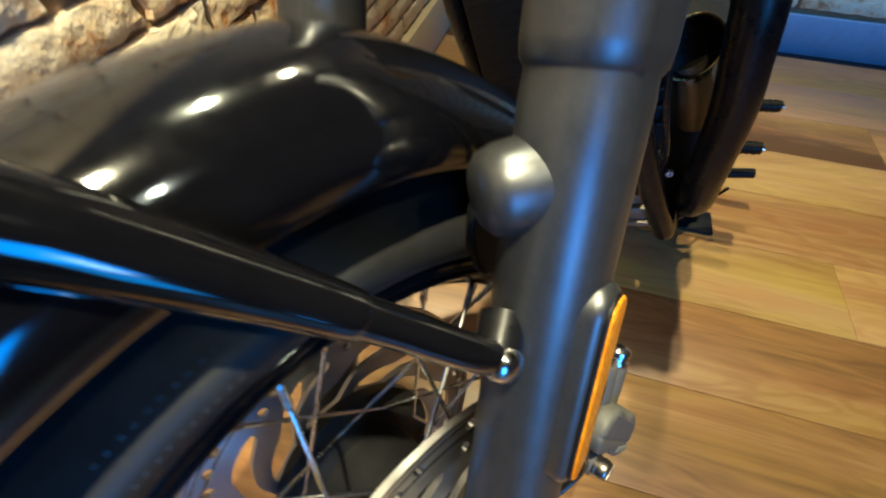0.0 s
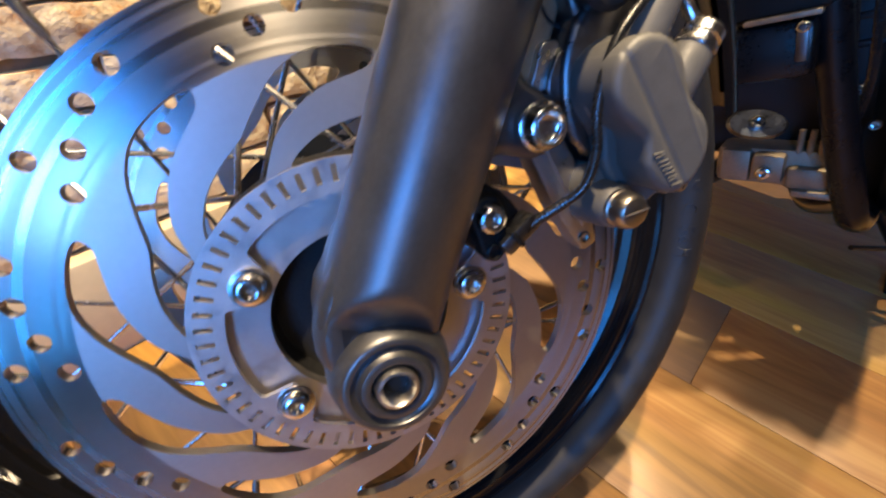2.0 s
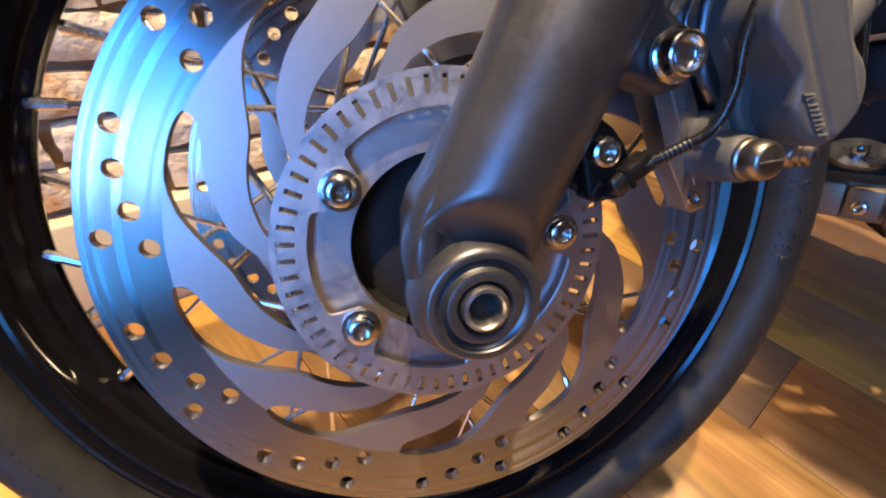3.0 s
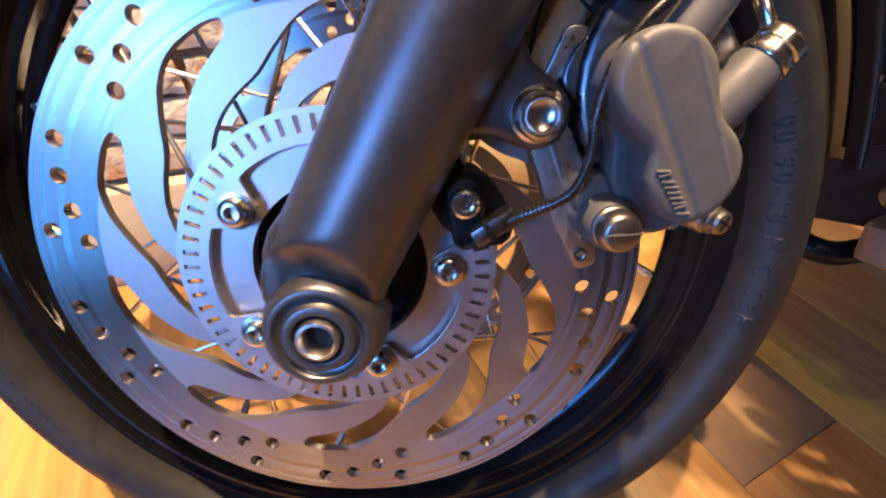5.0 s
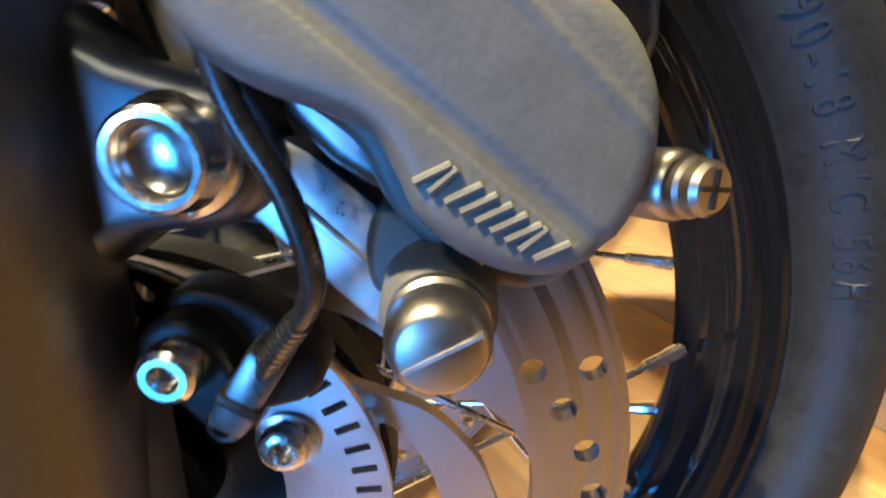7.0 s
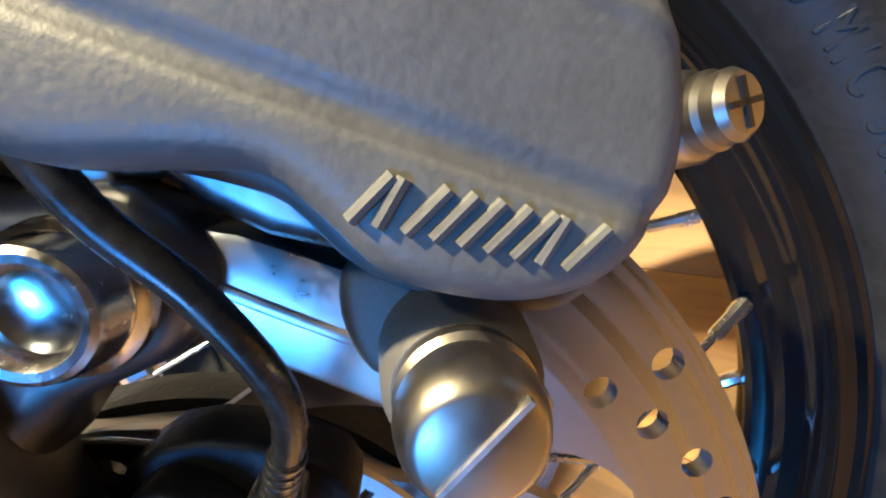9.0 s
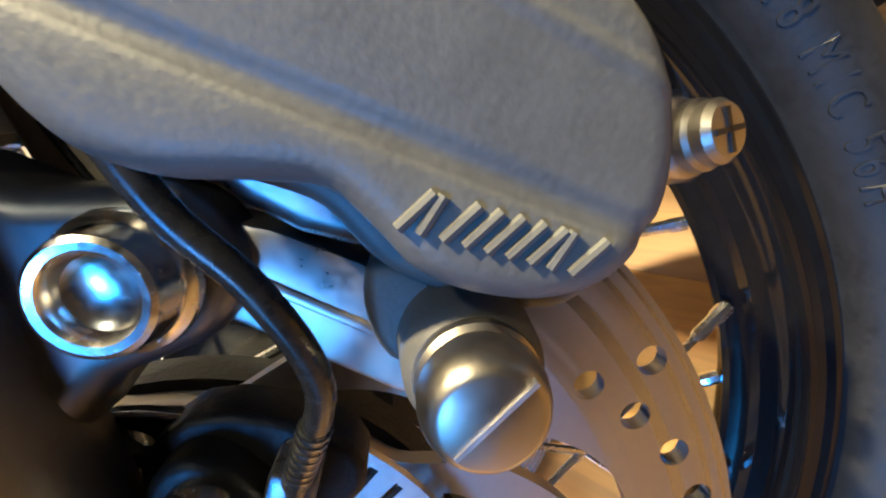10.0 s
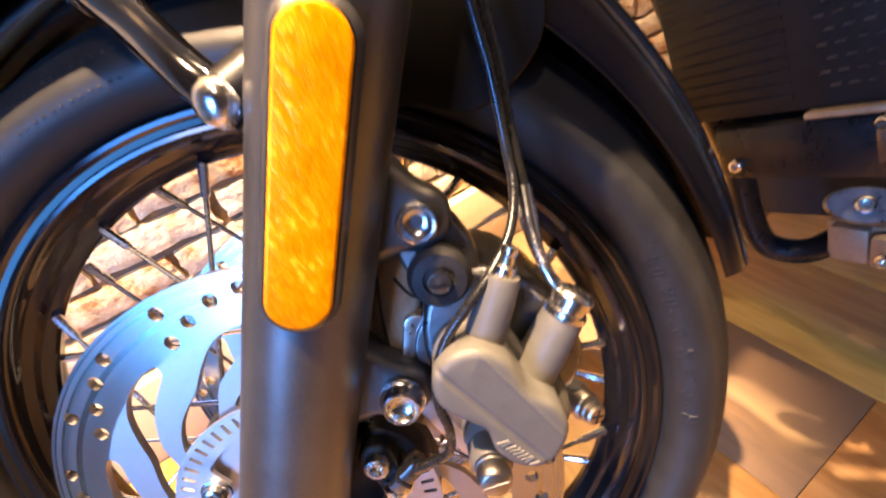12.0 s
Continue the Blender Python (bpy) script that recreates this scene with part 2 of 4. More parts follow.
M_SKIRT = mat("painted_blue_grey_baseboard", (0.20, 0.27, 0.38), 0.5, 0, 0.12, 8)
M_PLASTER = mat("plain_wall_paint", (0.35, 0.32, 0.30), 0.8, 0, 0.1, 4, 0.3, 40)
M_CEIL = mat("dark_ceiling_paint", (0.10, 0.10, 0.10), 0.8, 0, 0.1, 4)


def reflector_material():
    m = mat("amber_reflector", (0.86, 0.27, 0.0), 0.22, 0, 0.10, 40, spec=0.14, rvary=0.03)
    nt = m.node_tree
    n, l = nt.nodes, nt.links
    p = n["Principled BSDF"]
    tc = n.new("ShaderNodeTexCoord")
    slant = n.new("ShaderNodeMapping")
    slant.inputs["Rotation"].default_value = (0, radians(20), 0)
    slant.inputs["Scale"].default_value = (1.0, 1.0, 0.30)
    l.new(tc.outputs["Object"], slant.inputs["Vector"])
    wav = n.new("ShaderNodeTexNoise")
    wav.inputs["Scale"].default_value, wav.inputs["Detail"].default_value, wav.inputs["Roughness"].default_value = 420, 3, 0.6
    l.new(slant.outputs[0], wav.inputs["Vector"])
    patch = n.new("ShaderNodeTexNoise")
    patch.inputs["Scale"].default_value, patch.inputs["Detail"].default_value = 70, 2
    l.new(tc.outputs["Object"], patch.inputs["Vector"])
    both = n.new("ShaderNodeMath")
    both.operation = "MULTIPLY"
    l.new(wav.outputs["Fac"], both.inputs[0])
    l.new(patch.outputs["Fac"], both.inputs[1])
    # ramp paints the sparkle of the reflector into its colour as brighter streaks
    painted_glint = n.new("ShaderNodeValToRGB")
    e = painted_glint.color_ramp.elements
    e[0].position, e[0].color = 0.14, (0.62, 0.19, 0.0, 1)
    e[1].position, e[1].color = 0.44, (0.98, 0.50, 0.02, 1)
    e.new(0.31).color = (0.80, 0.27, 0.002, 1)
    l.new(both.outputs[0], painted_glint.inputs["Fac"])
    l.new(painted_glint.outputs[0], p.inputs["Base Color"])
    b = n.new("ShaderNodeBump")
    b.inputs["Strength"].default_value, b.inputs["Distance"].default_value = 0.75, 0.0008
    l.new(wav.outputs["Fac"], b.inputs["Height"])
    l.new(b.outputs[0], p.inputs["Normal"])
    p.inputs["Metallic"].default_value = 0.12
    p.inputs["Subsurface Weight"].default_value = 0.15
    p.inputs["Subsurface Radius"].default_value = (0.004, 0.002, 0.0005)
    return m


M_AMBER = reflector_material()

# ---------------------------------------------------------------- mesh helpers
# The wheel's own axes: x to the rear of the motorcycle, y to its right, z up along the wheel; origin on the axle, in the face of the near brake disc.
ALONG = Vector((0.8971363, 0.4403091, -0.0356968))
ACROSS = Vector((-0.3966170, 0.8384199, 0.3738275))
UPWARD = Vector((0.1945286, -0.3212163, 0.9268111))
AXLE_HEIGHT = 0.314
WHEEL = Matrix.Translation((0, 0, AXLE_HEIGHT)) @ Matrix((ALONG, ACROSS, UPWARD)).to_4x4()
BASE = Matrix.Translation((-0.05, 0.16, 0.0)) @ Matrix((ALONG, ACROSS, UPWARD)).to_4x4()
LOCAL = BASE.inverted() @ WHEEL
UNWORLD = WHEEL.inverted()


def sharpen(bm, angle=35):
    for f in bm.faces:
        f.smooth = True
    for e in bm.edges:
        if len(e.link_faces) == 2 and e.calc_face_angle(0) > radians(angle):
            e.smooth = False


def thing(name, bm, material, label="", category="", group="", kind="", m=None, angle=35):
    bmesh.ops.recalc_face_normals(bm, faces=bm.faces)
    sharpen(bm, angle)
    me = bpy.data.meshes.new(name)
    bm.to_mesh(me)
    bm.free()
    me.materials.append(material)
    ob = new(name, me)
    if m is not None:
        ob.matrix_basis = m
    return tagged(ob, label, category, group, kind)


def part(name, bm, material, parent, label="", m=None, angle=35):
    ob = thing(name, bm, material, label, m=m, angle=angle)
    ob.parent = parent
    if parent.type == "EMPTY" and m is None:
        ob.matrix_basis = LOCAL
    return ob


def again(ob, m):
    """The same mesh as another part of the same parent."""
    o = ob.copy()
    scene.collection.objects.link(o)
    o.matrix_basis = m
    return o


def ring_faces(bm, rows, closed_u=True, closed_v=True):
    nu, nv = len(rows), len(rows[0])
    for i in range(nu if closed_u else nu - 1):
        a, b = rows[i], rows[(i + 1) % nu]
        for j in range(nv if closed_v else nv - 1):
            k = (j + 1) % nv
            bm.faces.new((a[j], a[k], b[k], b[j]))


def lathe(profile, n=64, closed=True, centre=(0, 0, 0), bm=None):
    """Turns a profile of (radius, y) round the y axis."""
    bm = bm or bmesh.new()
    rows = []
    for i in range(n):
        a = 2 * math.pi * i / n
        rows.append([bm.verts.new((centre[0] + r * math.cos(a), centre[1] + y, centre[2] + r * math.sin(a))) for r, y in profile])
    ring_faces(bm, rows, True, closed)
    return bm


def spin(profile, start, axis, n=32, bm=None, a0=0.0):
    """Turns a profile of (radius, height) round an axis from a point; capped where the radius is 0."""
    bm = bm or bmesh.new()
    axis = Vector(axis).normalized()
    u = axis.orthogonal().normalized()
    v = axis.cross(u)
    start = Vector(start)
    rows = []
    for r, h in profile:
        if r < 1e-6:
            rows.append([bm.verts.new(start + axis * h)])
        else:
            rows.append([bm.verts.new(start + axis * h + (u * math.cos(a0 + 2 * math.pi * i / n) + v * math.sin(a0 + 2 * math.pi * i / n)) * r) for i in range(n)])
    for a, b in zip(rows, rows[1:]):
        for i in range(n):
            k = (i + 1) % n
            if len(a) == 1 and len(b) > 1:
                bm.faces.new((a[0], b[i], b[k]))
            elif len(b) == 1 and len(a) > 1:
                bm.faces.new((a[i], a[k], b[0]))
            elif len(a) > 1:
                bm.faces.new((a[i], a[k], b[k], b[i]))
    return bm


def curve(points, steps=6, closed=False):
    """A smooth line through points."""
    p = [Vector(q) for q in points]
    n = len(p)
    out = []
    for i in range(n if closed else n - 1):
        if closed:
            a, b, c, d = p[i - 1], p[i], p[(i + 1) % n], p[(i + 2) % n]
        else:
            a, b, c, d = p[max(i - 1, 0)], p[i], p[i + 1], p[min(i + 2, n - 1)]
        for k in range(steps):
            t = k / steps
            out.append(0.5 * (2 * b + (c - a) * t + (2 * a - 5 * b + 4 * c - d) * t * t + (3 * b - a - 3 * c + d) * t**3))
    if not closed:
        out.append(p[-1])
    return out


def tube(points, radius, n=16, steps=6, bm=None, flat=1.0, smooth=True):
    """A round bar along a smooth line; radius may be a list, one for each point."""
    bm = bm or bmesh.new()
    pts = curve(points, steps) if smooth else [Vector(q) for q in points]
    m = len(pts)
    rad = [radius] * m
    if isinstance(radius, (list, tuple)):
        rad = [float(v) for v in np.interp(np.linspace(0, len(radius) - 1, m), range(len(radius)), radius)]
    t0 = (pts[1] - pts[0]).normalized()
    u = t0.orthogonal().normalized()
    rows = []
    for i in range(m):
        t = (pts[min(i + 1, m - 1)] - pts[max(i - 1, 0)]).normalized()
        u = (u - t * u.dot(t)).normalized()
        v = t.cross(u)
        rows.append([bm.verts.new(pts[i] + (u * math.cos(2 * math.pi * k / n) + v * flat * math.sin(2 * math.pi * k / n)) * rad[i]) for k in range(n)])
    ring_faces(bm, rows, False, True)
    bm.faces.new(rows[0][::-1])
    bm.faces.new(rows[-1])
    return bm


def plate(loops, y0, y1, bm=None):
    """A flat plate between y0 and y1: the first loop of (x, z) is its outline, the others are holes."""
    bm = bm or bmesh.new()
    tops = []
    for y in (y0, y1):
        edges, rings = [], []
        for loop in loops:
            vs = [bm.verts.new((p[0], y, p[1])) for p in loop]
            rings.append(vs)
            edges += [bm.edges.new((vs[i], vs[(i + 1) % len(vs)])) for i in range(len(vs))]
        bmesh.ops.triangle_fill(bm, edges=edges, use_beauty=True, use_dissolve=False)
        tops.append(rings)
    for a, b in zip(*tops):
        for i in range(len(a)):
            k = (i + 1) % len(a)
            bm.faces.new((a[i], a[k], b[k], b[i]))
    return bm


def bevelled_plate(loop, y0, y1, edge=0.002, seg=3, belly=0.0):
    """A solid plate whose face towards y0 has a rounded edge."""
    bm = bmesh.new()
    cx, cz = sum(p[0] for p in loop) / len(loop), sum(p[1] for p in loop) / len(loop)
    n = len(loop)
    normals = []
    for i in range(n):
        a, b = Vector(loop[i - 1]), Vector(loop[(i + 1) % n])
        t = (b - a).normalized()
        normals.append(Vector((t.y, -t.x)))
    area = sum(loop[i - 1][0] * loop[i][1] - loop[i][0] * loop[i - 1][1] for i in range(n))
    sgn = -1 if area > 0 else 1
    rows = [[bm.verts.new((p[0], y1, p[1])) for p in loop]]
    for k in range(seg + 1):
        a = math.pi / 2 * k / seg
        inset, y = edge * (1 - math.cos(a)), y0 + edge * (1 - math.sin(a))
        rows.append([bm.verts.new((p[0] + sgn * nn.x * inset, y, p[1] + sgn * nn.y * inset)) for p, nn in zip(loop, normals)])
    ring_faces(bm, rows, False, True)
    for r in (rows[0], rows[-1]):
        edges = [bm.edges.get((r[i], r[(i + 1) % n])) for i in range(n)]
        bmesh.ops.triangle_fill(bm, edges=edges, use_beauty=True)
    return bm


def circle(r, n, x=0.0, z=0.0, a0=0.0):
    return [(x + r * math.cos(a0 + 2 * math.pi * i / n), z + r * math.sin(a0 + 2 * math.pi * i / n)) for i in range(n)]


def polar(r, degrees):
    return (r * math.cos(radians(degrees)), r * math.sin(radians(degrees)))


def smooth2(loop, steps=4):
    return [(q.x, q.y) for q in curve([(a, b, 0) for a, b in loop], steps, True)]


def box(lo, hi, bm=None, bevel=0.0, m=None):
    bm = bm or bmesh.new()
    r = bmesh.ops.create_cube(bm, size=1)
    vs = r["verts"]
    for v in vs:
        v.co = Vector(((v.co.x + 0.5) * (hi[0] - lo[0]) + lo[0], (v.co.y + 0.5) * (hi[1] - lo[1]) + lo[1], (v.co.z + 0.5) * (hi[2] - lo[2]) + lo[2]))
    if bevel:
        es = list({e for v in vs for e in v.link_edges})
        out = bmesh.ops.bevel(bm, geom=es, offset=bevel, segments=2, affect="EDGES", profile=0.5)
        vs = list({v for f in out["faces"] for v in f.verts} | {v for v in vs if v.is_valid})
    if m is not None:
        bmesh.ops.transform(bm, matrix=m, verts=[v for v in vs if v.is_valid])
    return bm


def socket_bolt(place, axis, r, h, dome=0.35, washer=0.0, n=28):
    """A bolt head with a socket; with a washer under it."""
    prof = []
    if washer:
        prof += [(0.0, 0.0), (washer, 0.0), (washer, 0.0015), (r, 0.0018)]
    else:
        prof += [(0.0, 0.0), (r, 0.0)]
    prof += [(r, h * 0.55), (r * 0.92, h * 0.85), (r * 0.72, h), (r * 0.5, h), (r * 0.47, h * 0.45), (0.0, h * 0.4)]
    return spin(prof, place, axis, n)


def flange_bolt(place, axis, n=40):
    """A round-headed flange bolt with a wide shallow well in its head."""
    prof = [(0.0, 0.0), (0.0108, 0.0), (0.0110, 0.0008), (0.0107, 0.0020), (0.0094, 0.0028), (0.0090, 0.0034), (0.0089, 0.0072), (0.0085, 0.0083), (0.0077, 0.0088), (0.0066, 0.0086), (0.0059, 0.0076), (0.0055, 0.0056), (0.0040, 0.0046), (0.0, 0.0043)]
    return spin(prof, place, axis, n)


def world_mesh(bm):
    """Takes a mesh built in the room's axes into the wheel's."""
    bmesh.ops.transform(bm, matrix=UNWORLD, verts=bm.verts)
    return bm


# ---------------------------------------------------------------- the room
WALL_Y, WALL_X, FLOOR_Z = 0.455, 1.69, 0.006


def build_floor():
    bm = box((-2.6, -2.6, -0.06), (WALL_X + 0.2, WALL_Y + 0.2, FLOOR_Z - 0.004))
    floor = thing("floor", bm, M_BLACK, "worn oak plank floor", kind="structure")
    width, k = 0.182, 0
    shapes = {}
    for i in range(-16, 8):
        x0 = 0.362 + width * i
        if x0 + width > WALL_X - 0.01:
            continue
        y = -2.55 - (i * 0.47) % 1.2
        while y < WALL_Y:
            lo, hi = max(y, -2.58), min(y + 1.2, WALL_Y - 0.03)
            if hi - lo > 0.05:
                key = round(hi - lo, 3)
                if key not in shapes:
                    bm = box((0.0003, 0, -0.012), (width - 0.0003, hi - lo - 0.0006, 0.0), bevel=0.0008)
                    shapes[key] = part("plank", bm, M_WOOD, floor, m=Matrix.Translation((x0, lo, FLOOR_Z)))
                else:
                    again(shapes[key], Matrix.Translation((x0, lo, FLOOR_Z)))
            y += 1.2
    return floor


def rough_brick(w, h, seed):
    """One old brick with a broken face towards -y."""
    rnd = random.Random(seed)
    bm = bmesh.new()
    nx, nz = 9, 4
    rows = []
    for j in range(nz + 1):
        row = []
        for i in range(nx + 1):
            u, v = i / nx, j / nz
            x, z = (u - 0.5) * w, (v - 0.5) * h
            edge = min(u, 1 - u) * nx, min(v, 1 - v) * nz
            y = -0.009 + rnd.uniform(-0.0012, 0.0012)
            if edge[0] < 0.5 or edge[1] < 0.5:
                y += rnd.uniform(0.0005, 0.0045)
                x += rnd.uniform(-0.004, 0.002) * (1 if u > 0.5 else -1) if edge[0] < 0.5 else 0
                z += rnd.uniform(-0.003, 0.0015) * (1 if v > 0.5 else -1) if edge[1] < 0.5 else 0
            row.append(bm.verts.new((x, y, z)))
        rows.append(row)
    ring_faces(bm, rows, False, False)
    rim = [rows[0][i] for i in range(nx + 1)] + [rows[j][nx] for j in range(1, nz + 1)] + [rows[nz][i] for i in range(nx - 1, -1, -1)] + [rows[j][0] for j in range(nz - 1, 0, -1)]
    back = [bm.verts.new((v.co.x * 1.0, 0.03, v.co.z)) for v in rim]
    for i in range(len(rim)):
        k = (i + 1) % len(rim)
        bm.faces.new((rim[i], rim[k], back[k], back[i]))
    return bm


def build_walls():
    wall = thing("wall_north", box((-2.6, WALL_Y + 0.004, 0), (WALL_X + 0.2, WALL_Y + 0.2, 2.75)), M_MORTAR, "old brick wall with deep raked mortar joints", kind="structure")
    east = thing("wall_east", box((WALL_X, -2.6, 0), (WALL_X + 0.2, WALL_Y + 0.003, 2.75)), M_MORTAR, "old brick wall above a painted baseboard", kind="structure")
    thing("wall_south", box((-2.8, -2.8, 0), (WALL_X + 0.2, -2.603, 2.75)), M_PLASTER, "plain painted wall", kind="structure")
    thing("wall_west", box((-2.8, -2.6, 0), (-2.603, WALL_Y + 0.2, 2.75)), M_PLASTER, "plain painted wall", kind="structure")
    thing("ceiling", box((-2.8, -2.8, 2.753), (WALL_X + 0.2, WALL_Y + 0.2, 2.85)), M_CEIL, "dark painted ceiling", kind="structure")
    thing("baseboard", box((WALL_X - 0.018, -2.59, 0.002), (WALL_X - 0.001, WALL_Y - 0.02, 0.12), bevel=0.003), M_SKIRT, "painted baseboard along the brick wall", kind="structure")
    thing("plinth", box((-2.59, WALL_Y - 0.028, 0.002), (WALL_X - 0.02, WALL_Y + 0.003, 0.150), bevel=0.004), M_PLINTH, "pale painted plinth board below the bricks", kind="structure")
    shapes = []
    pitch, course = 0.169, 0.0497
    rnd = random.Random(4)
    for j in range(0, 15):
        for i in range(-8, 10):
            x = 0.021 + i * pitch + (0.0845 if j % 2 else 0) + rnd.uniform(-0.005, 0.005)
            m = Matrix.Translation((x, WALL_Y, 0.1787 + course * j + rnd.uniform(-0.002, 0.002))) @ Matrix.Rotation(rnd.uniform(-0.012, 0.012), 4, "Y")
            if len(shapes) < 12:
                shapes.append(part("brick", rough_brick(0.162, 0.0425, len(shapes)), M_BRICK, wall, m=m, angle=22))
            else:
                again(shapes[rnd.randrange(12)], m)
    def joined(cells, m0):
        bm = bmesh.new()
        for x, z in cells:
            dx, dz = rnd.uniform(-0.004, 0.004), rnd.uniform(-0.002, 0.002)
            box((x + dx - cell[0] / 2, -0.010 + rnd.uniform(-0.002, 0.002), z + dz - cell[1] / 2), (x + dx + cell[0] / 2, 0.010, z + dz + cell[1] / 2), bm)
        bmesh.ops.transform(bm, matrix=m0, verts=bm.verts)
        return bm

    cell = (0.162, 0.0425)
    rest = []
    for j in range(0, 52):
        for i in range(-16, 10):
            x, z = 0.021 + i * pitch + (0.0845 if j % 2 else 0), 0.1787 + course * j
            if (j >= 15 or i < -8) and z < 2.70 and -2.45 < x < 1.58:
                rest.append((x, z))
    tagged(part("brick_field", joined(rest, Matrix.Translation((0, WALL_Y, 0))), M_BRICK, wall), kind="stuff")
    pitch, course = 0.262, 0.077
    turn = Matrix.Rotation(-math.pi / 2, 4, "Z")
    first = None
    for j in range(0, 5):
        for i in range(-8, 3):
            y = i * pitch + (0.131 if j % 2 else 0)
            m = Matrix.Translation((WALL_X, y, 0.165 + course * j)) @ turn
            if first is None:
                first = part("brick", rough_brick(0.25, 0.060, 40), M_BRICK, east, m=m, angle=60)
            else:
                again(first, m)
    cell = (0.25, 0.060)
    rest = []
    for j in range(5, 32):
        for i in range(-1, 11):
            rest.append((i * pitch - 0.30 + (0.131 if j % 2 else 0), 0.165 + course * j))
    tagged(part("brick_field", joined(rest, Matrix.Translation((WALL_X, 0, 0)) @ turn), M_BRICK, east), kind="stuff")


# ---------------------------------------------------------------- the motorcycle
CENTRE_Y = 0.072
FORK = Vector((0.586, 0.0, 0.8103)).normalized()
REAR = Vector((0.8103, 0.0, -0.586))
FORK_Y = -0.035
bike = new("motorcycle")
bike.matrix_basis = BASE
tagged(bike, "black motorcycle with spoked front wheel and twin brake discs", "motorcycle")


def on_fork(s, back=0.0, y=0.0):
    """A point s up the near fork leg from the axle, so far behind its middle line."""
    return Vector((0, FORK_Y + y, 0)) + FORK * s + REAR * back


SIDEWALL = [(0.2240, -0.0205), (0.2350, -0.0215), (0.2378, -0.0240), (0.2390, -0.0285), (0.2405, -0.0320), (0.2435, -0.0365), (0.2480, -0.0408), (0.2535, -0.0435), (0.2590, -0.0443), (0.2645, -0.0430), (0.2695, -0.0390), (0.2708, -0.0374), (0.2770, -0.0316), (0.2830, -0.0248), (0.2885, -0.0165), (0.2930, -0.0080), (0.2955, 0.0)]


def on_sidewall(r, degrees, lift=0.0):
    """A point on the near side of the tyre."""
    y = float(np.interp(r, [p[0] for p in SIDEWALL], [p[1] for p in SIDEWALL]))
    return Vector((r * math.cos(radians(degrees)), CENTRE_Y + y - lift, r * math.sin(radians(degrees))))


def sidewall_text(words, size, r0, start):
    """Raised letters that follow the tyre clockwise from an angle, as one mesh."""
    d = bpy.data.curves.new("letters", "FONT")
    d.body, d.size, d.extrude, d.resolution_u = words, size, 0.0007, 3
    d.space_character = 1.42
    ob = bpy.data.objects.new("letters", d)
    me = bpy.data.meshes.new_from_object(ob)
    bm = bmesh.new()
    bm.from_mesh(me)
    for v in bm.verts:
        r = r0 + v.co.y
        v.co = on_sidewall(r, start - math.degrees(v.co.x / r0), -0.0003 if v.co.z < 0 else 0.0007)
    bpy.data.objects.remove(ob)
    bpy.data.meshes.remove(me)
    return bm


def sidewall_bars(start, count, step, r0, r1, slant=0.0):
    """Raised plain bars in place of a maker's name."""
    bm = bmesh.new()
    for k in range(count):
        a = start - step * k
        for da in (0.0, step * 0.45):
            vs = []
            for lift in (-0.001, 0.0006):
                vs.append([bm.verts.new(on_sidewall(r, a - da + s + slant * (r - r0) / (r1 - r0), lift)) for r, s in ((r0, 0), (r0, -step * 0.2), (r1, -step * 0.2), (r1, 0))])
            bm.faces.new(vs[1])
            for i in range(4):
                bm.faces.new((vs[0][i], vs[0][(i + 1) % 4], vs[1][(i + 1) % 4], vs[1][i]))
    return bm


def build_tyre():
    c = CENTRE_Y
    prof = SIDEWALL
    prof = [(r, c + y) for r, y in prof] + [(r, c - y) for r, y in prof[-2::-1]]
    tyre = part("front_tyre", lathe(prof + [(0.2235, c)], 128), M_RUBBER, bike, "black road tyre with raised sidewall lettering")
    part("size_marking", sidewall_text("100/90-18 M/C 56H", 0.0120, 0.2440, 11.6), M_RUBBER, tyre, "raised rubber size marking")
    part("maker_marking", sidewall_bars(208, 8, 3.0, 0.2500, 0.2610, 0.6), M_RUBBER, tyre)
    part("maker_marking", sidewall_bars(96, 6, 2.6, 0.2560, 0.2720, 0.0), M_RUBBER, tyre)
    return tyre


def build_rim():
    c = CENTRE_Y
    prof = [(0.2368, -0.0275), (0.2380, -0.0255), (0.2368, -0.0235), (0.2255, -0.0230), (0.2235, -0.0210), (0.2140, -0.0120), (0.2105, 0.0)]
    prof = [(r, c + y) for r, y in prof] + [(r, c - y) for r, y in prof[-2::-1]]
    inner = [(0.2350, 0.0288), (0.2325, 0.0288), (0.2304, 0.0266), (0.2270, 0.0258), (0.2256, 0.0274), (0.2232, 0.0272), (0.2208, 0.0240), (0.2195, 0.0190), (0.2178, 0.0140), (0.2146, 0.0092), (0.2100, 0.0056), (0.2068, 0.0030), (0.2056, 0.0)]
    inner = [(r, c + y) for r, y in inner] + [(r, c - y) for r, y in inner[-2::-1]]
    return part("wheel_rim", lathe(prof + inner, 128), M_RIM, bike, "black rim", angle=24)


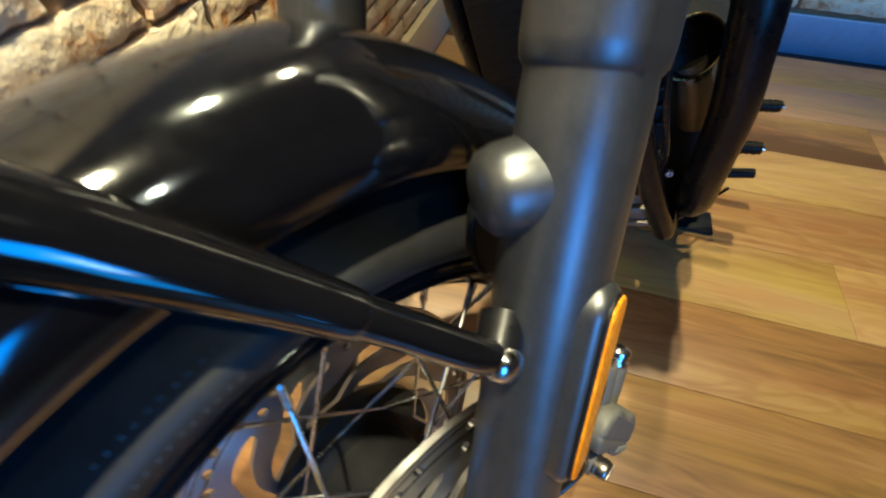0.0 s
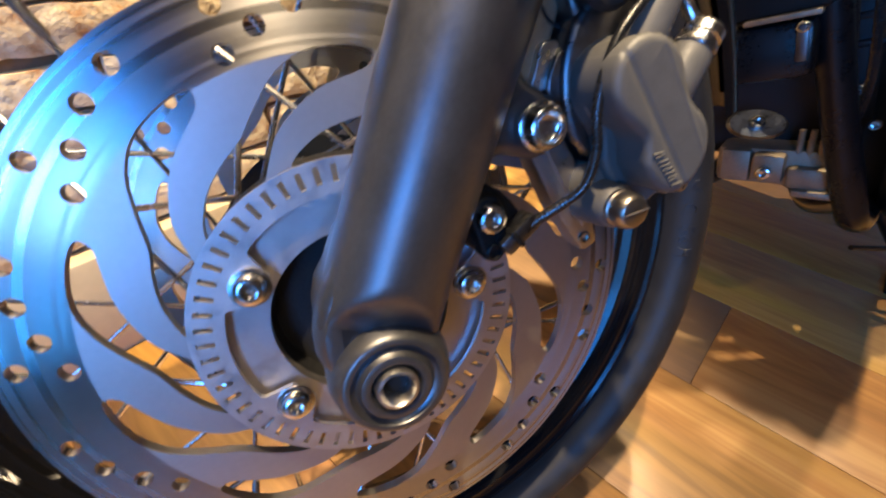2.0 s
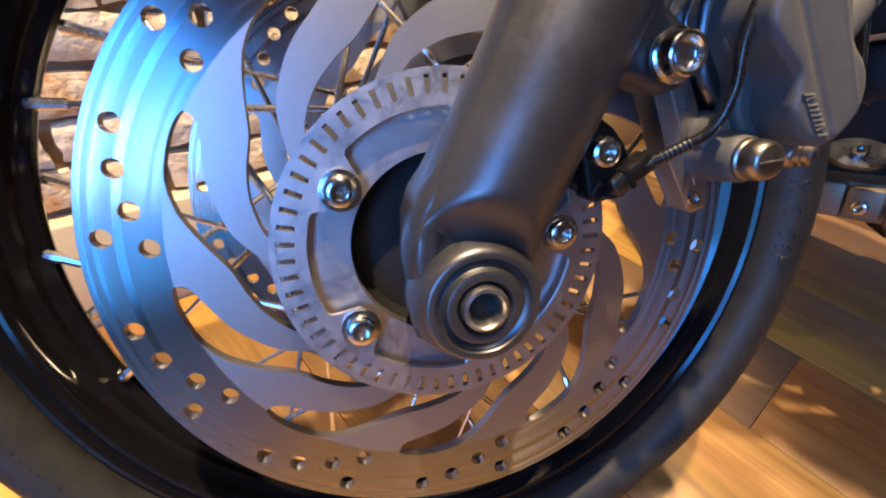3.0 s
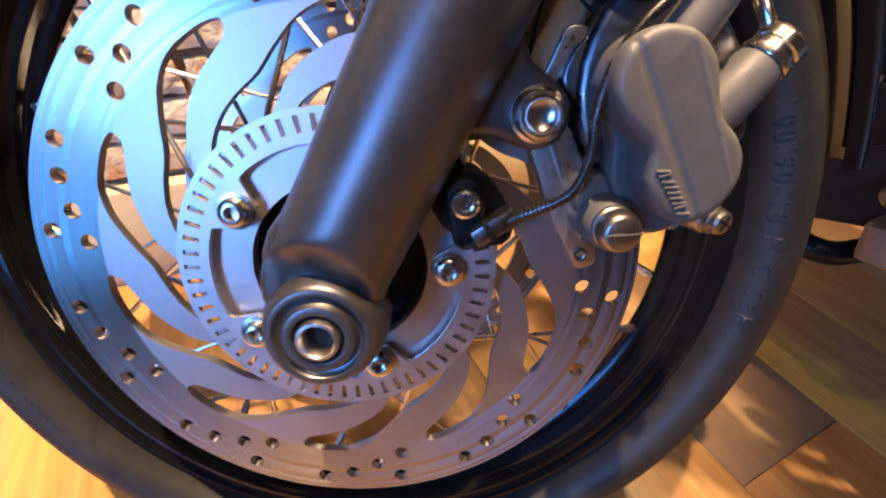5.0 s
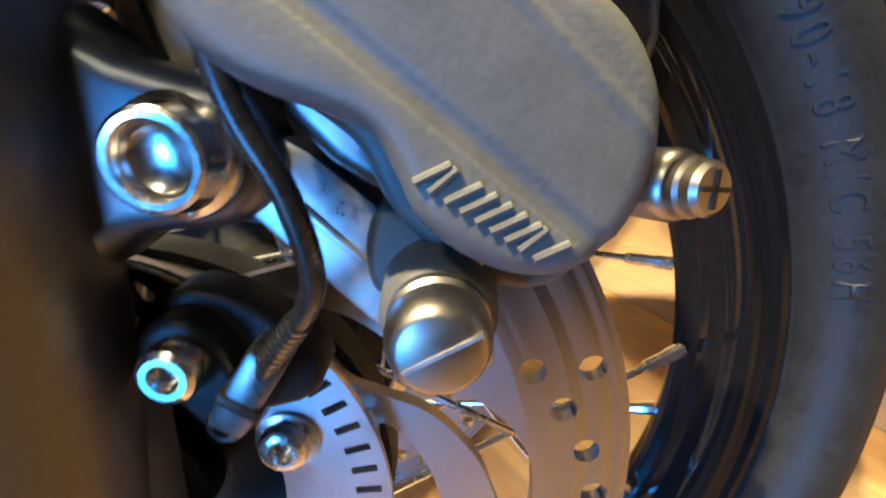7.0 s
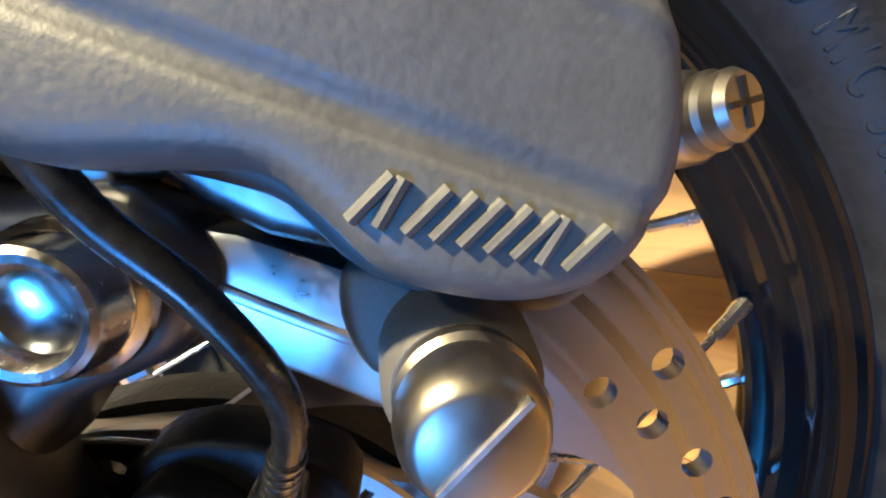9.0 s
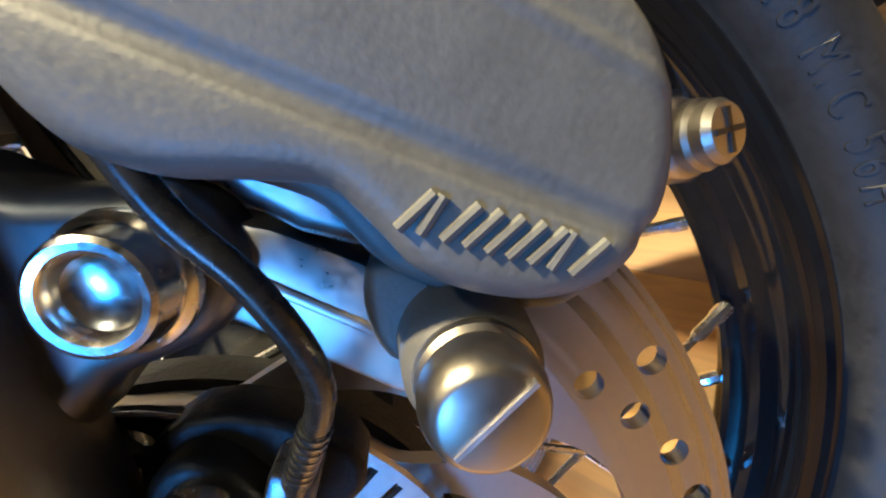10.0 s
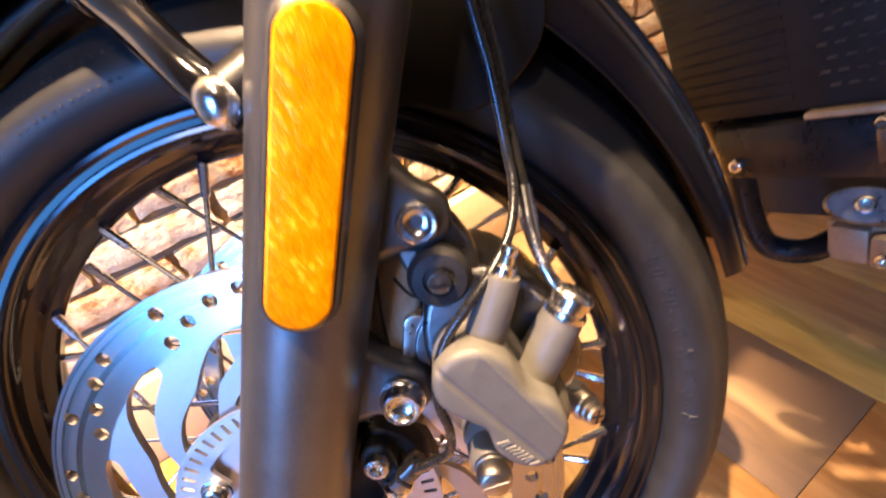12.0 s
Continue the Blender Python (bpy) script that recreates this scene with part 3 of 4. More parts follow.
def build_disc(y0):
    """A floating brake disc: a drilled track on ten swept arms."""
    loops = [circle(0.155, 180)]
    window = [(0.1228, 0.2), (0.1246, 2.5), (0.1247, 7), (0.1230, 14), (0.1172, 20.5), (0.1073, 27.3), (0.0985, 34), (0.0942, 42), (0.0900, 50), (0.0840, 58), (0.0790, 62), (0.0765, 58), (0.0755, 48), (0.0765, 38), (0.0835, 32.2), (0.0945, 25.5), (0.1030, 17.5), (0.1085, 11.5), (0.1128, 5.5), (0.1170, 1.2)]
    holes = [(0.1450, 145.5), (0.1413, 152.47), (0.1350, 159.35), (0.1460, 164.4), (0.1285, 166.2)]
    for k in range(10):
        loops.append(smooth2([polar(r, 138.4 + 36 * k + a) for r, a in window], 3))
        for r, a in holes:
            x, z = polar(r, a + 36 * k)
            loops.append(circle(0.0043, 14, x, z))
    loops.append(circle(0.064, 60))
    return plate(loops, y0, y0 + 0.005)


def build_brakes():
    near = part("brake_disc", build_disc(0.0), M_DISC, bike, "drilled steel brake disc on ten swept arms", angle=40)
    far = part("brake_disc", build_disc(2 * CENTRE_Y - 0.005), M_DISC, bike, "drilled steel brake disc on ten swept arms", angle=40)
    # hub face that carries the disc, and the hub behind it
    part("disc_carrier", lathe([(0.0450, -0.0025), (0.0655, -0.0025), (0.0655, 0.0060), (0.0450, 0.0060)], 96), M_CARRIER, bike, "machined metal hub face")
    c = CENTRE_Y
    hub = [(0.0450, 0.0040), (0.0780, 0.0065), (0.0790, 0.0180), (0.0700, 0.0220), (0.0480, 0.0300), (0.0450, c), (0.0480, 2 * c - 0.030), (0.0700, 2 * c - 0.022), (0.0790, 2 * c - 0.018), (0.0780, 2 * c - 0.006), (0.0450, 2 * c - 0.002), (0.0130, 2 * c - 0.002), (0.0130, 0.0140), (0.0430, 0.0140)]
    part("wheel_hub", lathe(hub, 72), M_ANTHR, bike, "dark cast wheel hub")
    part("axle", spin([(0, -0.03), (0.012, -0.03), (0.012, 2 * c + 0.03), (0, 2 * c + 0.03)], (0, 0, 0), (0, 1, 0), 24), M_STEEL, bike)
    part("hub_spacer", spin([(0, 0.0), (0.019, 0.0), (0.021, 0.010), (0.021, 0.022), (0, 0.022)], (0, -0.014, 0), (0, 1, 0), 32), M_BLACK, bike)
    # pulse ring of the anti-lock brake
    inner = []
    for i in range(240):
        a = i * 1.5
        d = abs((a - 137.4 + 36) % 72 - 36)
        k = min(1, max(0, (d - 7.5) / 6.5))
        k = k * k * (3 - 2 * k)
        inner.append(polar(0.0490 + (0.0640 - 0.0490) * k, a))
    loops = [circle(0.0797, 160), inner]
    for i in range(60):
        a = 6 * i + 2.0
        loops.append([polar(0.0768, a - 0.95), polar(0.0768, a + 0.95), polar(0.0690, a + 1.0), polar(0.0690, a - 1.0)])
    ring = part("pulse_ring", plate(loops, -0.0085, -0.0060), M_RING, near, "slotted grey steel ring")
    for k in range(5):
        x, z = polar(0.0559, 137.4 + 72 * k)
        part("bolt", socket_bolt((x, -0.0085, z), (0, -1, 0), 0.0072, 0.0065, washer=0.0092), M_STEEL, near, "bright steel bolt")
    return near, far


def build_spokes(rim):
    """Thirty-two crossed spokes with their nipples."""
    c = CENTRE_Y
    for i in range(32):
        side = -1 if i % 2 else 1
        cross = 1 if (i // 2) % 2 else -1
        a = 11.25 * i + 3.8
        end = Vector((0.2045 * math.cos(radians(a)), c + side * 0.006, 0.2045 * math.sin(radians(a))))
        b = a + cross * 62
        foot = Vector((0.062 * math.cos(radians(b)), c + side * 0.050, 0.062 * math.sin(radians(b))))
        d = (foot - end).normalized()
        bm = tube([foot, end], 0.0017, 8, 1)
        spin([(0, -0.003), (0.0034, -0.003), (0.0034, 0.004), (0.0029, 0.005), (0.0029, 0.016), (0.0022, 0.018), (0.0017, 0.018)], end, d, 8, bm)
        part("spoke", bm, M_CHROME, rim, "bright steel spoke" if i == 0 else "")


def fork_leg(y, outer):
    """A fork slider with its axle clamp; outer: -1 or 1, the side that faces away from the wheel."""
    o = Vector((0, y, 0)) + REAR * -0.0035
    bm = spin([(0, -0.014), (0.0170, -0.0130), (0.0225, -0.006), (0.0255, 0.002), (0.0266, 0.008), (0.0268, 0.012), (0.0268, 0.015), (0.0268, 0.018), (0.0268, 0.021), (0.0268, 0.024), (0.0268, 0.027), (0.0268, 0.030), (0.0268, 0.033), (0.0268, 0.036), (0.0268, 0.040), (0.0268, 0.225), (0.0272, 0.232), (0.0274, 0.344), (0.0268, 0.350), (0.0268, 0.353), (0.0292, 0.356), (0.0302, 0.364), (0.0302, 0.62), (0, 0.62)], o, FORK, 64)
    # the outer side slopes back to the axle boss
    for v in bm.verts:
        k = max(0.0, min(1.0, (0.037 - (v.co - o).dot(FORK)) / 0.025))
        most = 0.0270 - 0.0122 * k * k * (3 - 2 * k)
        v.co.y = y + outer * min((v.co.y - y) * outer, most)
    leg = part("fork_leg", bm, M_FORK, bike, "satin graphite fork slider")
    o = Vector((0.0008, y + outer * 0.0055, -0.0090))
    bm = spin([(0, -0.022), (0.0215, -0.022), (0.0262, -0.014), (0.0272, -0.004), (0.0268, 0.0040), (0.0250, 0.0110), (0.0232, 0.0150), (0.0222, 0.0166), (0.0208, 0.0172), (0.0192, 0.0170), (0.0182, 0.0155), (0.0166, 0.0148), (0.0156, 0.0158), (0.0146, 0.0180), (0.0128, 0.0186), (0.0112, 0.0182), (0.0102, 0.0165), (0.0098, 0.0120), (0, 0.0120)], o, (0, outer, 0), 64)
    part("axle_clamp", bm, M_FORK, leg)
    # lug that carries the clamp, as wide as the slider
    low = [(0.0268 * math.cos(radians(a)), -0.0100 + 0.0268 * math.sin(radians(a))) for a in range(195, 346, 10)]
    top = [FORK * k + REAR * (w - 0.0035) for k, w in ((0.010, 0.0268), (0.030, 0.0262), (0.055, 0.0200), (0.055, -0.0200), (0.030, -0.0262), (0.010, -0.0268))]
    loop = low + [(q.x, q.z) for q in (top if top[0].x > top[-1].x else top[::-1])]
    part("axle_lug", bevelled_plate(smooth2(loop, 2), y - 0.0148 if outer < 0 else y - 0.018, y + 0.018 if outer < 0 else y + 0.0148, 0.009, 6), M_FORK, leg, angle=60)
    part("axle_nut", spin([(0, 0.0115), (0.0094, 0.0115), (0.0092, 0.0180), (0.0086, 0.0198), (0.0074, 0.0200), (0.0064, 0.0185), (0.0058, 0.0130), (0.0056, 0.0040)], o, (0, outer, 0), 40), M_CAST, leg, "bright hollow axle end")
    part("axle_bore", spin([(0, 0.0125), (0.0060, 0.0125), (0.0060, 0.0118), (0, 0.0118)], o, (0, outer, 0), 24), M_ANTHR, leg)
    return leg


def build_fork():
    leg = fork_leg(FORK_Y, -1)
    far = fork_leg(2 * CENTRE_Y - FORK_Y, 1)
    # amber reflector in its black bezel
    for w, l, y0, y1, name, material, label in ((0.0150, 0.0575, -0.0335, -0.0140, "reflector_pad", M_FORK, ""), (0.0124, 0.0535, -0.0342, -0.0318, "reflector_bezel", M_PLASTIC, "thin black bezel"), (0.0116, 0.0525, -0.0354, -0.0325, "reflector", M_AMBER, "amber reflector")):
        loop = []
        for i in range(40):
            a = 2 * math.pi * i / 40
            s = 0.2115 + (l - w) * (1 if math.sin(a) > 0 else -1) + w * math.sin(a)
            q = FORK * s + REAR * (w * math.cos(a) + 0.0015)
            loop.append((q.x, q.z))
        bm = bevelled_plate(loop, FORK_Y + y0, FORK_Y + y1, 0.0075 if name == "reflector_pad" else 0.0014, 5)
        o = Vector((0, FORK_Y, 0))
        bmesh.ops.transform(bm, matrix=Matrix.Translation(o) @ Matrix.Rotation(radians(11), 4, FORK) @ Matrix.Translation(-o), verts=bm.verts)
        bmesh.ops.translate(bm, vec=REAR * -0.0075, verts=bm.verts)
        part(name, bm, material, leg, label)
    # boss for the mudguard bracket
    p = on_fork(0.312)
    part("mudguard_boss", spin([(0, 0.0), (0.0235, 0.0), (0.0222, 0.012), (0.0214, 0.026), (0.0206, 0.036), (0.0184, 0.0425), (0.0140, 0.0462), (0.0070, 0.0480), (0, 0.0484)], p, (-0.85, 0.45, 0.30), 48), M_FORK, leg)
    return leg, far


def build_stay():
    p = Vector((0.1033, -0.043, 0.2092))
    line = [p + Vector((0.006, 0.008, -0.006)), (0.098, -0.034, 0.2200), (0.082, -0.018, 0.2520), (0.070, -0.0085, 0.2760)]
    stay = part("mudguard_stay", tube(line, [0.0085, 0.0085, 0.0088, 0.0092], 24), M_GLOSS, bike, "gloss black tubular stay")
    sleeve = tube([(0.0745, -0.0120, 0.2670), (0.0735, -0.0112, 0.2690), (0.072, -0.0100, 0.2720), (0.060, 0.000, 0.2950), (0.038, 0.012, 0.3380), (0.014, 0.024, 0.3780)], [0.0092, 0.0100, 0.0106, 0.0122, 0.0148, 0.0170], 28)
    part("stay_sleeve", sleeve, M_GLOSS, stay)
    part("bolt", spin([(0, 0), (0.0095, 0), (0.0095, 0.002), (0.0080, 0.0055), (0.0050, 0.0078), (0, 0.0086)], p + Vector((0, 0.004, 0)), (-0.25, -1, 0), 24), M_STEEL, stay, "bright domed bolt")
    part("stay_lug", spin([(0, -0.004), (0.011, -0.004), (0.012, 0.020), (0, 0.022)], p + Vector((0.0, 0.008, 0)), (0.75, 0.30, 0.15), 24), M_BLACK, stay)


def build_mudguard():
    c = CENTRE_Y
    def shell(half):
        half = half + [(r, -y) for r, y in half[-2::-1]]
        return half + [(r - 0.003, y * 0.97) for r, y in half[::-1]]

    crown = shell([(0.3130, -0.0620), (0.3330, -0.0610), (0.3520, -0.0520), (0.3650, -0.0350), (0.3720, -0.0165), (0.3740, 0.0)])
    # the far skirt hangs lower beside the tyre
    crown = [(r - 0.022, y) if y > 0.055 and r < 0.32 else (r, y) for r, y in crown]
    tail = shell([(0.2880, -0.0350), (0.2960, -0.0345), (0.3030, -0.0290), (0.3080, -0.0200), (0.3105, -0.0100), (0.3115, 0.0)])
    bm = bmesh.new()
    rows = []
    for i in range(61):
        a = 0.5 + i * 2.25
        k = min(1, a / 66) ** 1.4
        row = []
        for (r0, y0), (r1, y1) in zip(tail, crown):
            r = r0 + (r1 - r0) * k
            row.append(bm.verts.new((r * math.cos(radians(a)), c + y0 + (y1 - y0) * k, r * math.sin(radians(a)))))
        rows.append(row)
    ring_faces(bm, rows, False, True)
    bm.faces.new(rows[0])
    bm.faces.new(rows[-1][::-1])
    guard = part("mudguard", bm, M_GLOSS, bike, "gloss black front mudguard", angle=60)
    loop = [polar(r, a) for r, a in ((0.240, 52), (0.240, 47), (0.246, 41), (0.270, 38), (0.296, 38), (0.318, 42), (0.322, 50), (0.28, 55))]
    part("mudguard_bracket", bevelled_plate(smooth2(loop, 4), 0.018, 0.023, 0.002), M_PLASTIC, guard, "black bracket plate")


def build_caliper():
    y0, y1 = -0.0600, -0.0300
    outline = [(0.1200, 0.0690), (0.1212, 0.0770), (0.1252, 0.0835), (0.1330, 0.0876), (0.1415, 0.0872), (0.1490, 0.0830), (0.1540, 0.0752), (0.1552, 0.0672), (0.1560, 0.0602), (0.1584, 0.0545), (0.1625, 0.0490), (0.1648, 0.0420), (0.1640, 0.0335), (0.1592, 0.0258), (0.1522, 0.0207), (0.1442, 0.0197), (0.1377, 0.0235), (0.1332, 0.0300), (0.1311, 0.0365), (0.1318, 0.0430), (0.1318, 0.0488), (0.1280, 0.0545), (0.1226, 0.0615)]
    bm = bevelled_plate(smooth2(outline, 4), y0, y1, 0.0038, 5)
    # two shallow channels across the cast face
    for (ax, az), (bx, bz), half, deep in (((0.1280, 0.0815), (0.1497, 0.0205), 0.0024, 0.0008), ((0.1434, 0.0905), (0.1620, 0.0262), 0.0016, -0.0003)):
        n = Vector((bz - az, 0, ax - bx)).normalized()
        for k in range(-4, 5):
            bmesh.ops.bisect_plane(bm, geom=bm.verts[:] + bm.edges[:] + bm.faces[:], dist=1e-7, plane_co=Vector((ax, 0, az)) + n * half * k / 4, plane_no=n)
        for v in bm.verts:
            off = abs((v.co - Vector((ax, v.co.y, az))).dot(n)) / half
            if off < 1 and v.co.y < y0 + 0.003:
                v.co.y += deep * (0.5 + 0.5 * math.cos(math.pi * off))
    cal = part("brake_caliper", bm, M_CALIPER, bike, "grey cast two-piston brake caliper", angle=50)
    # wider half of the casting behind the face, with the foot that takes the sliding pin
    loop = [(0.1212, 0.0700), (0.1206, 0.0640), (0.1240, 0.0560), (0.1262, 0.0490), (0.1250, 0.0400), (0.1256, 0.0330), (0.1286, 0.0250), (0.1330, 0.0160), (0.1385, 0.0110), (0.1470, 0.0105), (0.1620, 0.0170), (0.1680, 0.0260), (0.1690, 0.0440), (0.1600, 0.0620), (0.1560, 0.0800), (0.1420, 0.0890), (0.1280, 0.0840)]
    part("caliper_half", bevelled_plate(smooth2(loop, 3), -0.0400, -0.0125, 0.0030, 4), M_CALIPER, cal)
    # sliding pin housing and its slotted cap
    p = Vector((0.1230, -0.018, 0.0188))
    housing = spin([(0, -0.010), (0.0128, -0.010), (0.0122, 0.004), (0.0112, 0.016), (0.0104, 0.0250), (0.0100, 0.0285), (0.0088, 0.0300), (0, 0.0300)], p, (0, -1, 0), 40)
    part("slide_pin_housing", housing, M_CALIPER, cal)
    loop = [(0.1130, 0.0235), (0.1155, 0.0330), (0.1225, 0.0385), (0.1270, 0.0340), (0.1300, 0.0240), (0.1240, 0.0150)]
    part("pin_arm", bevelled_plate(smooth2(loop, 4), -0.0360, -0.0140, 0.0025, 4), M_CALIPER, cal)
    bm = spin([(0, 0.028), (0.0086, 0.028), (0.0086, 0.0318), (0.0078, 0.0325), (0.0078, 0.0336), (0.0084, 0.0343), (0.0084, 0.0360), (0.0081, 0.0377), (0.0075, 0.0393), (0.0067, 0.0404), (0.0058, 0.0409), (0, 0.0409)], p, (0, -1, 0), 40)
    part("slide_pin", bm, M_PIN, cal, "slotted metal pin cap")
    # bright bar stands in for the slot edge catching light
    part("slot_glint", box((-0.0058, -0.0002, -0.00030), (0.0072, 0.0010, 0.00030), m=Matrix.Translation(p + Vector((0, -0.0410, 0))) @ Matrix.Rotation(radians(4), 4, "Y")), M_RING, cal, "bright bar in place of the slot edge's glint")
    part("pin_tab", bevelled_plate(smooth2([(0.1290, 0.0235), (0.1310, 0.0262), (0.1342, 0.0248), (0.1345, 0.0215), (0.1310, 0.0205)], 3), -0.0420, -0.0340, 0.0012, 3), M_PIN, cal)
    # raised slanting bars cast into the lower lobe
    run, rise = Vector((0.417, 0, -0.909)), Vector((0.909, 0, 0.417))
    first = Vector((0.1337, y0 - 0.0002, 0.0412))
    for k, tilt in enumerate((0.62, 0.30, 0.62, 0.62, 0.62, 0.62, 0.62, 0.30, 0.62)):
        foot = first + run * (0.00225 * k)
        top = foot + rise * 0.0042 + run * (0.0042 * tilt)
        part("cast_mark", tube([foot, top], 0.00066, 8, 1), M_CALIPER, cal)
    # bleed screw
    axis = Vector((0.35, -0.9, -0.15)).normalized()
    foot = Vector((0.1733, -0.0220, 0.0088))
    part("bleed_screw", spin([(0, -0.010), (0.0078, -0.010), (0.0078, 0.002), (0.0070, 0.0035), (0.0064, 0.0040), (0.0064, 0.0062), (0.0056, 0.0070), (0.0056, 0.0092), (0.0046, 0.0104), (0, 0.0106)], foot, axis, 28), M_PIN, cal, "dull metal bleed screw")
    tilt = axis.to_track_quat("-Y", "Z").to_matrix().to_4x4()
    for turn in (35, 125):
        part("screw_slot", box((-0.0038, -0.0003, -0.0005), (0.0038, 0.0004, 0.0005), m=Matrix.Translation(foot + axis * 0.0106) @ tilt @ Matrix.Rotation(radians(turn), 4, "Y")), M_BLACK, cal)
    part("bleed_lug", bevelled_plate(smooth2([(0.1600, 0.0180), (0.1665, 0.0260), (0.1740, 0.0190), (0.1790, 0.0090), (0.1750, 0.0020), (0.1670, 0.0040)], 4), -0.0210, -0.0110, 0.002, 3), M_CALIPER, cal)
    # two bosses to the rear and above, with the brake hose union
    d = Vector((0.75, 0.0, 0.66)).normalized()
    base = Vector((0.1640, -0.0360, 0.0545))
    part("piston_boss", spin([(0, -0.02), (0.0112, -0.02), (0.0104, 0.008), (0.0096, 0.022), (0.0088, 0.0245), (0.0076, 0.0250), (0, 0.0250)], base, d, 32), M_CALIPER, cal)
    part("hose_union", spin([(0, 0), (0.0094, 0), (0.0098, 0.0012), (0.0096, 0.003), (0.0082, 0.0036), (0.0082, 0.0056), (0.0092, 0.0064), (0.0092, 0.0100), (0.0078, 0.0118), (0.0050, 0.0130), (0, 0.0132)], base + d * 0.0245, d, 24), M_STEEL, cal, "bright hose union")
    e = Vector((0.64, 0.0, 0.77)).normalized()
    top = Vector((0.1500, -0.0420, 0.0830))
    part("upper_boss", spin([(0, -0.016), (0.0094, -0.016), (0.0088, 0.008), (0.0080, 0.024), (0.0072, 0.0262), (0, 0.0265)], top, e, 28), M_CALIPER, cal)
    part("bleed_nipple", spin([(0, 0), (0.0050, 0), (0.0050, 0.004), (0.0034, 0.005), (0.0030, 0.008), (0.0036, 0.009), (0.0034, 0.012), (0, 0.013)], top + e * 0.0260, e, 14), M_STEEL, cal, "small bright nipple")
    # inner body over the disc
    loop = [(0.118, 0.050), (0.136, 0.027), (0.166, 0.025), (0.185, 0.045), (0.180, 0.078), (0.160, 0.104), (0.134, 0.104), (0.118, 0.080)]
    part("caliper_bridge", bevelled_plate(smooth2(loop, 3), -0.0300, 0.030, 0.004), M_DARK, cal)
    return cal


def build_bracket(leg):
    # two cast lugs behind the slider that carry the caliper bracket
    for s0, back in ((0.1099, 0.0427), (0.1951, 0.0369)):
        loop = [on_fork(s0 - 0.030, 0.010), on_fork(s0 - 0.024, 0.022), on_fork(s0 - 0.016, 0.032)]
        loop += [on_fork(s0 + 0.0145 * math.sin(radians(a)), back + 0.0145 * math.cos(radians(a))) for a in range(-75, 91, 15)]
        loop += [on_fork(s0 + 0.0165, 0.032), on_fork(s0 + 0.024, 0.022), on_fork(s0 + 0.030, 0.010)]
        part("caliper_lug", bevelled_plate([(q.x, q.z) for q in loop], FORK_Y + 0.001, FORK_Y + 0.016, 0.006, 5), M_FORK, leg, angle=60)
    lo, hi = Vector((0.0990, -0.0400, 0.0640)), Vector((0.1442, -0.0335, 0.1365))
    for q in (lo, hi):
        part("bolt", flange_bolt(q + Vector((0, 0.004, 0)), (0, -1, 0)), M_STEEL, leg, "bright hollow flange bolt")
    loop = [(0.0925, 0.0620), (0.0965, 0.0528), (0.1041, 0.0186), (0.1138, -0.0066), (0.1160, -0.0078), (0.1218, -0.0066), (0.1233, -0.0042), (0.1225, 0.0150), (0.1200, 0.0385), (0.1150, 0.0540), (0.1085, 0.0660)]
    part("caliper_bracket", bevelled_plate(loop, -0.0260, -0.0120, 0.0012, 2), M_CAST, leg, "bare metal caliper bracket", angle=30)
    rib = [(0.1035, 0.0560), (0.1075, 0.0400), (0.1120, 0.0230), (0.1165, 0.0060), (0.1178, 0.0064), (0.1138, 0.0240), (0.1096, 0.0410), (0.1056, 0.0575)]
    part("bracket_rib", bevelled_plate(rib, -0.0268, -0.0250, 0.0006, 2), M_CAST, leg)
    part("bolt", socket_bolt((0.1163, -0.0150, -0.0005), (0, -1, 0), 0.0042, 0.0120, n=18), M_STEEL, leg)
    loop = [(0.138, 0.146), (0.130, 0.136), (0.128, 0.118), (0.130, 0.100), (0.140, 0.094), (0.156, 0.100), (0.160, 0.116), (0.152, 0.142)]
    part("upper_bracket", bevelled_plate(smooth2(loop, 3), -0.028, -0.010, 0.003), M_DARK, leg, "dark grey caliper bracket")
    # pad carrier, pad spring and backing plate between the slider and the caliper
    loop = [(0.0915, 0.0805), (0.1050, 0.0720), (0.1220, 0.0925), (0.1335, 0.1120), (0.1320, 0.1235), (0.1190, 0.1250), (0.1040, 0.1080)]
    carrier = part("pad_carrier", bevelled_plate(smooth2(loop, 4), -0.0190, -0.0080, 0.003), M_CASTD, leg, "dull cast pad carrier")
    for line in (((0.1130, 0.1180), (0.1050, 0.0990), (0.0990, 0.0800)), ((0.1195, 0.1140), (0.1225, 0.1030), (0.1300, 0.0960))):
        part("seam", tube([(x, -0.0190, z) for x, z in line], 0.0008, 8), M_BLACK, carrier)
    loop = [(0.1045, 0.0760), (0.1105, 0.0870), (0.1155, 0.0945), (0.1235, 0.0925), (0.1165, 0.0815), (0.1058, 0.0700)]
    part("pad_spring", bevelled_plate(smooth2(loop, 3), -0.0235, -0.0175, 0.001), M_CAST, leg, "bright pad spring")
    loop = [(0.1130, 0.0800), (0.1215, 0.0900), (0.1345, 0.0920), (0.1345, 0.0800), (0.1240, 0.0630), (0.1125, 0.0710)]
    part("brake_pad", bevelled_plate(smooth2(loop, 3), -0.0270, -0.0140, 0.0015), M_DARK, leg, "dark pad backing plate")
    q = Vector((0.1420, -0.031, 0.1115))
    part("guide_boot", spin([(0, 0), (0.0135, 0), (0.0138, 0.006), (0.0115, 0.0095), (0.0070, 0.010), (0.0068, 0.0085), (0, 0.0085)], q, (0, -1, 0), 32), M_ANTHR, leg, "grey rubber guide boot")
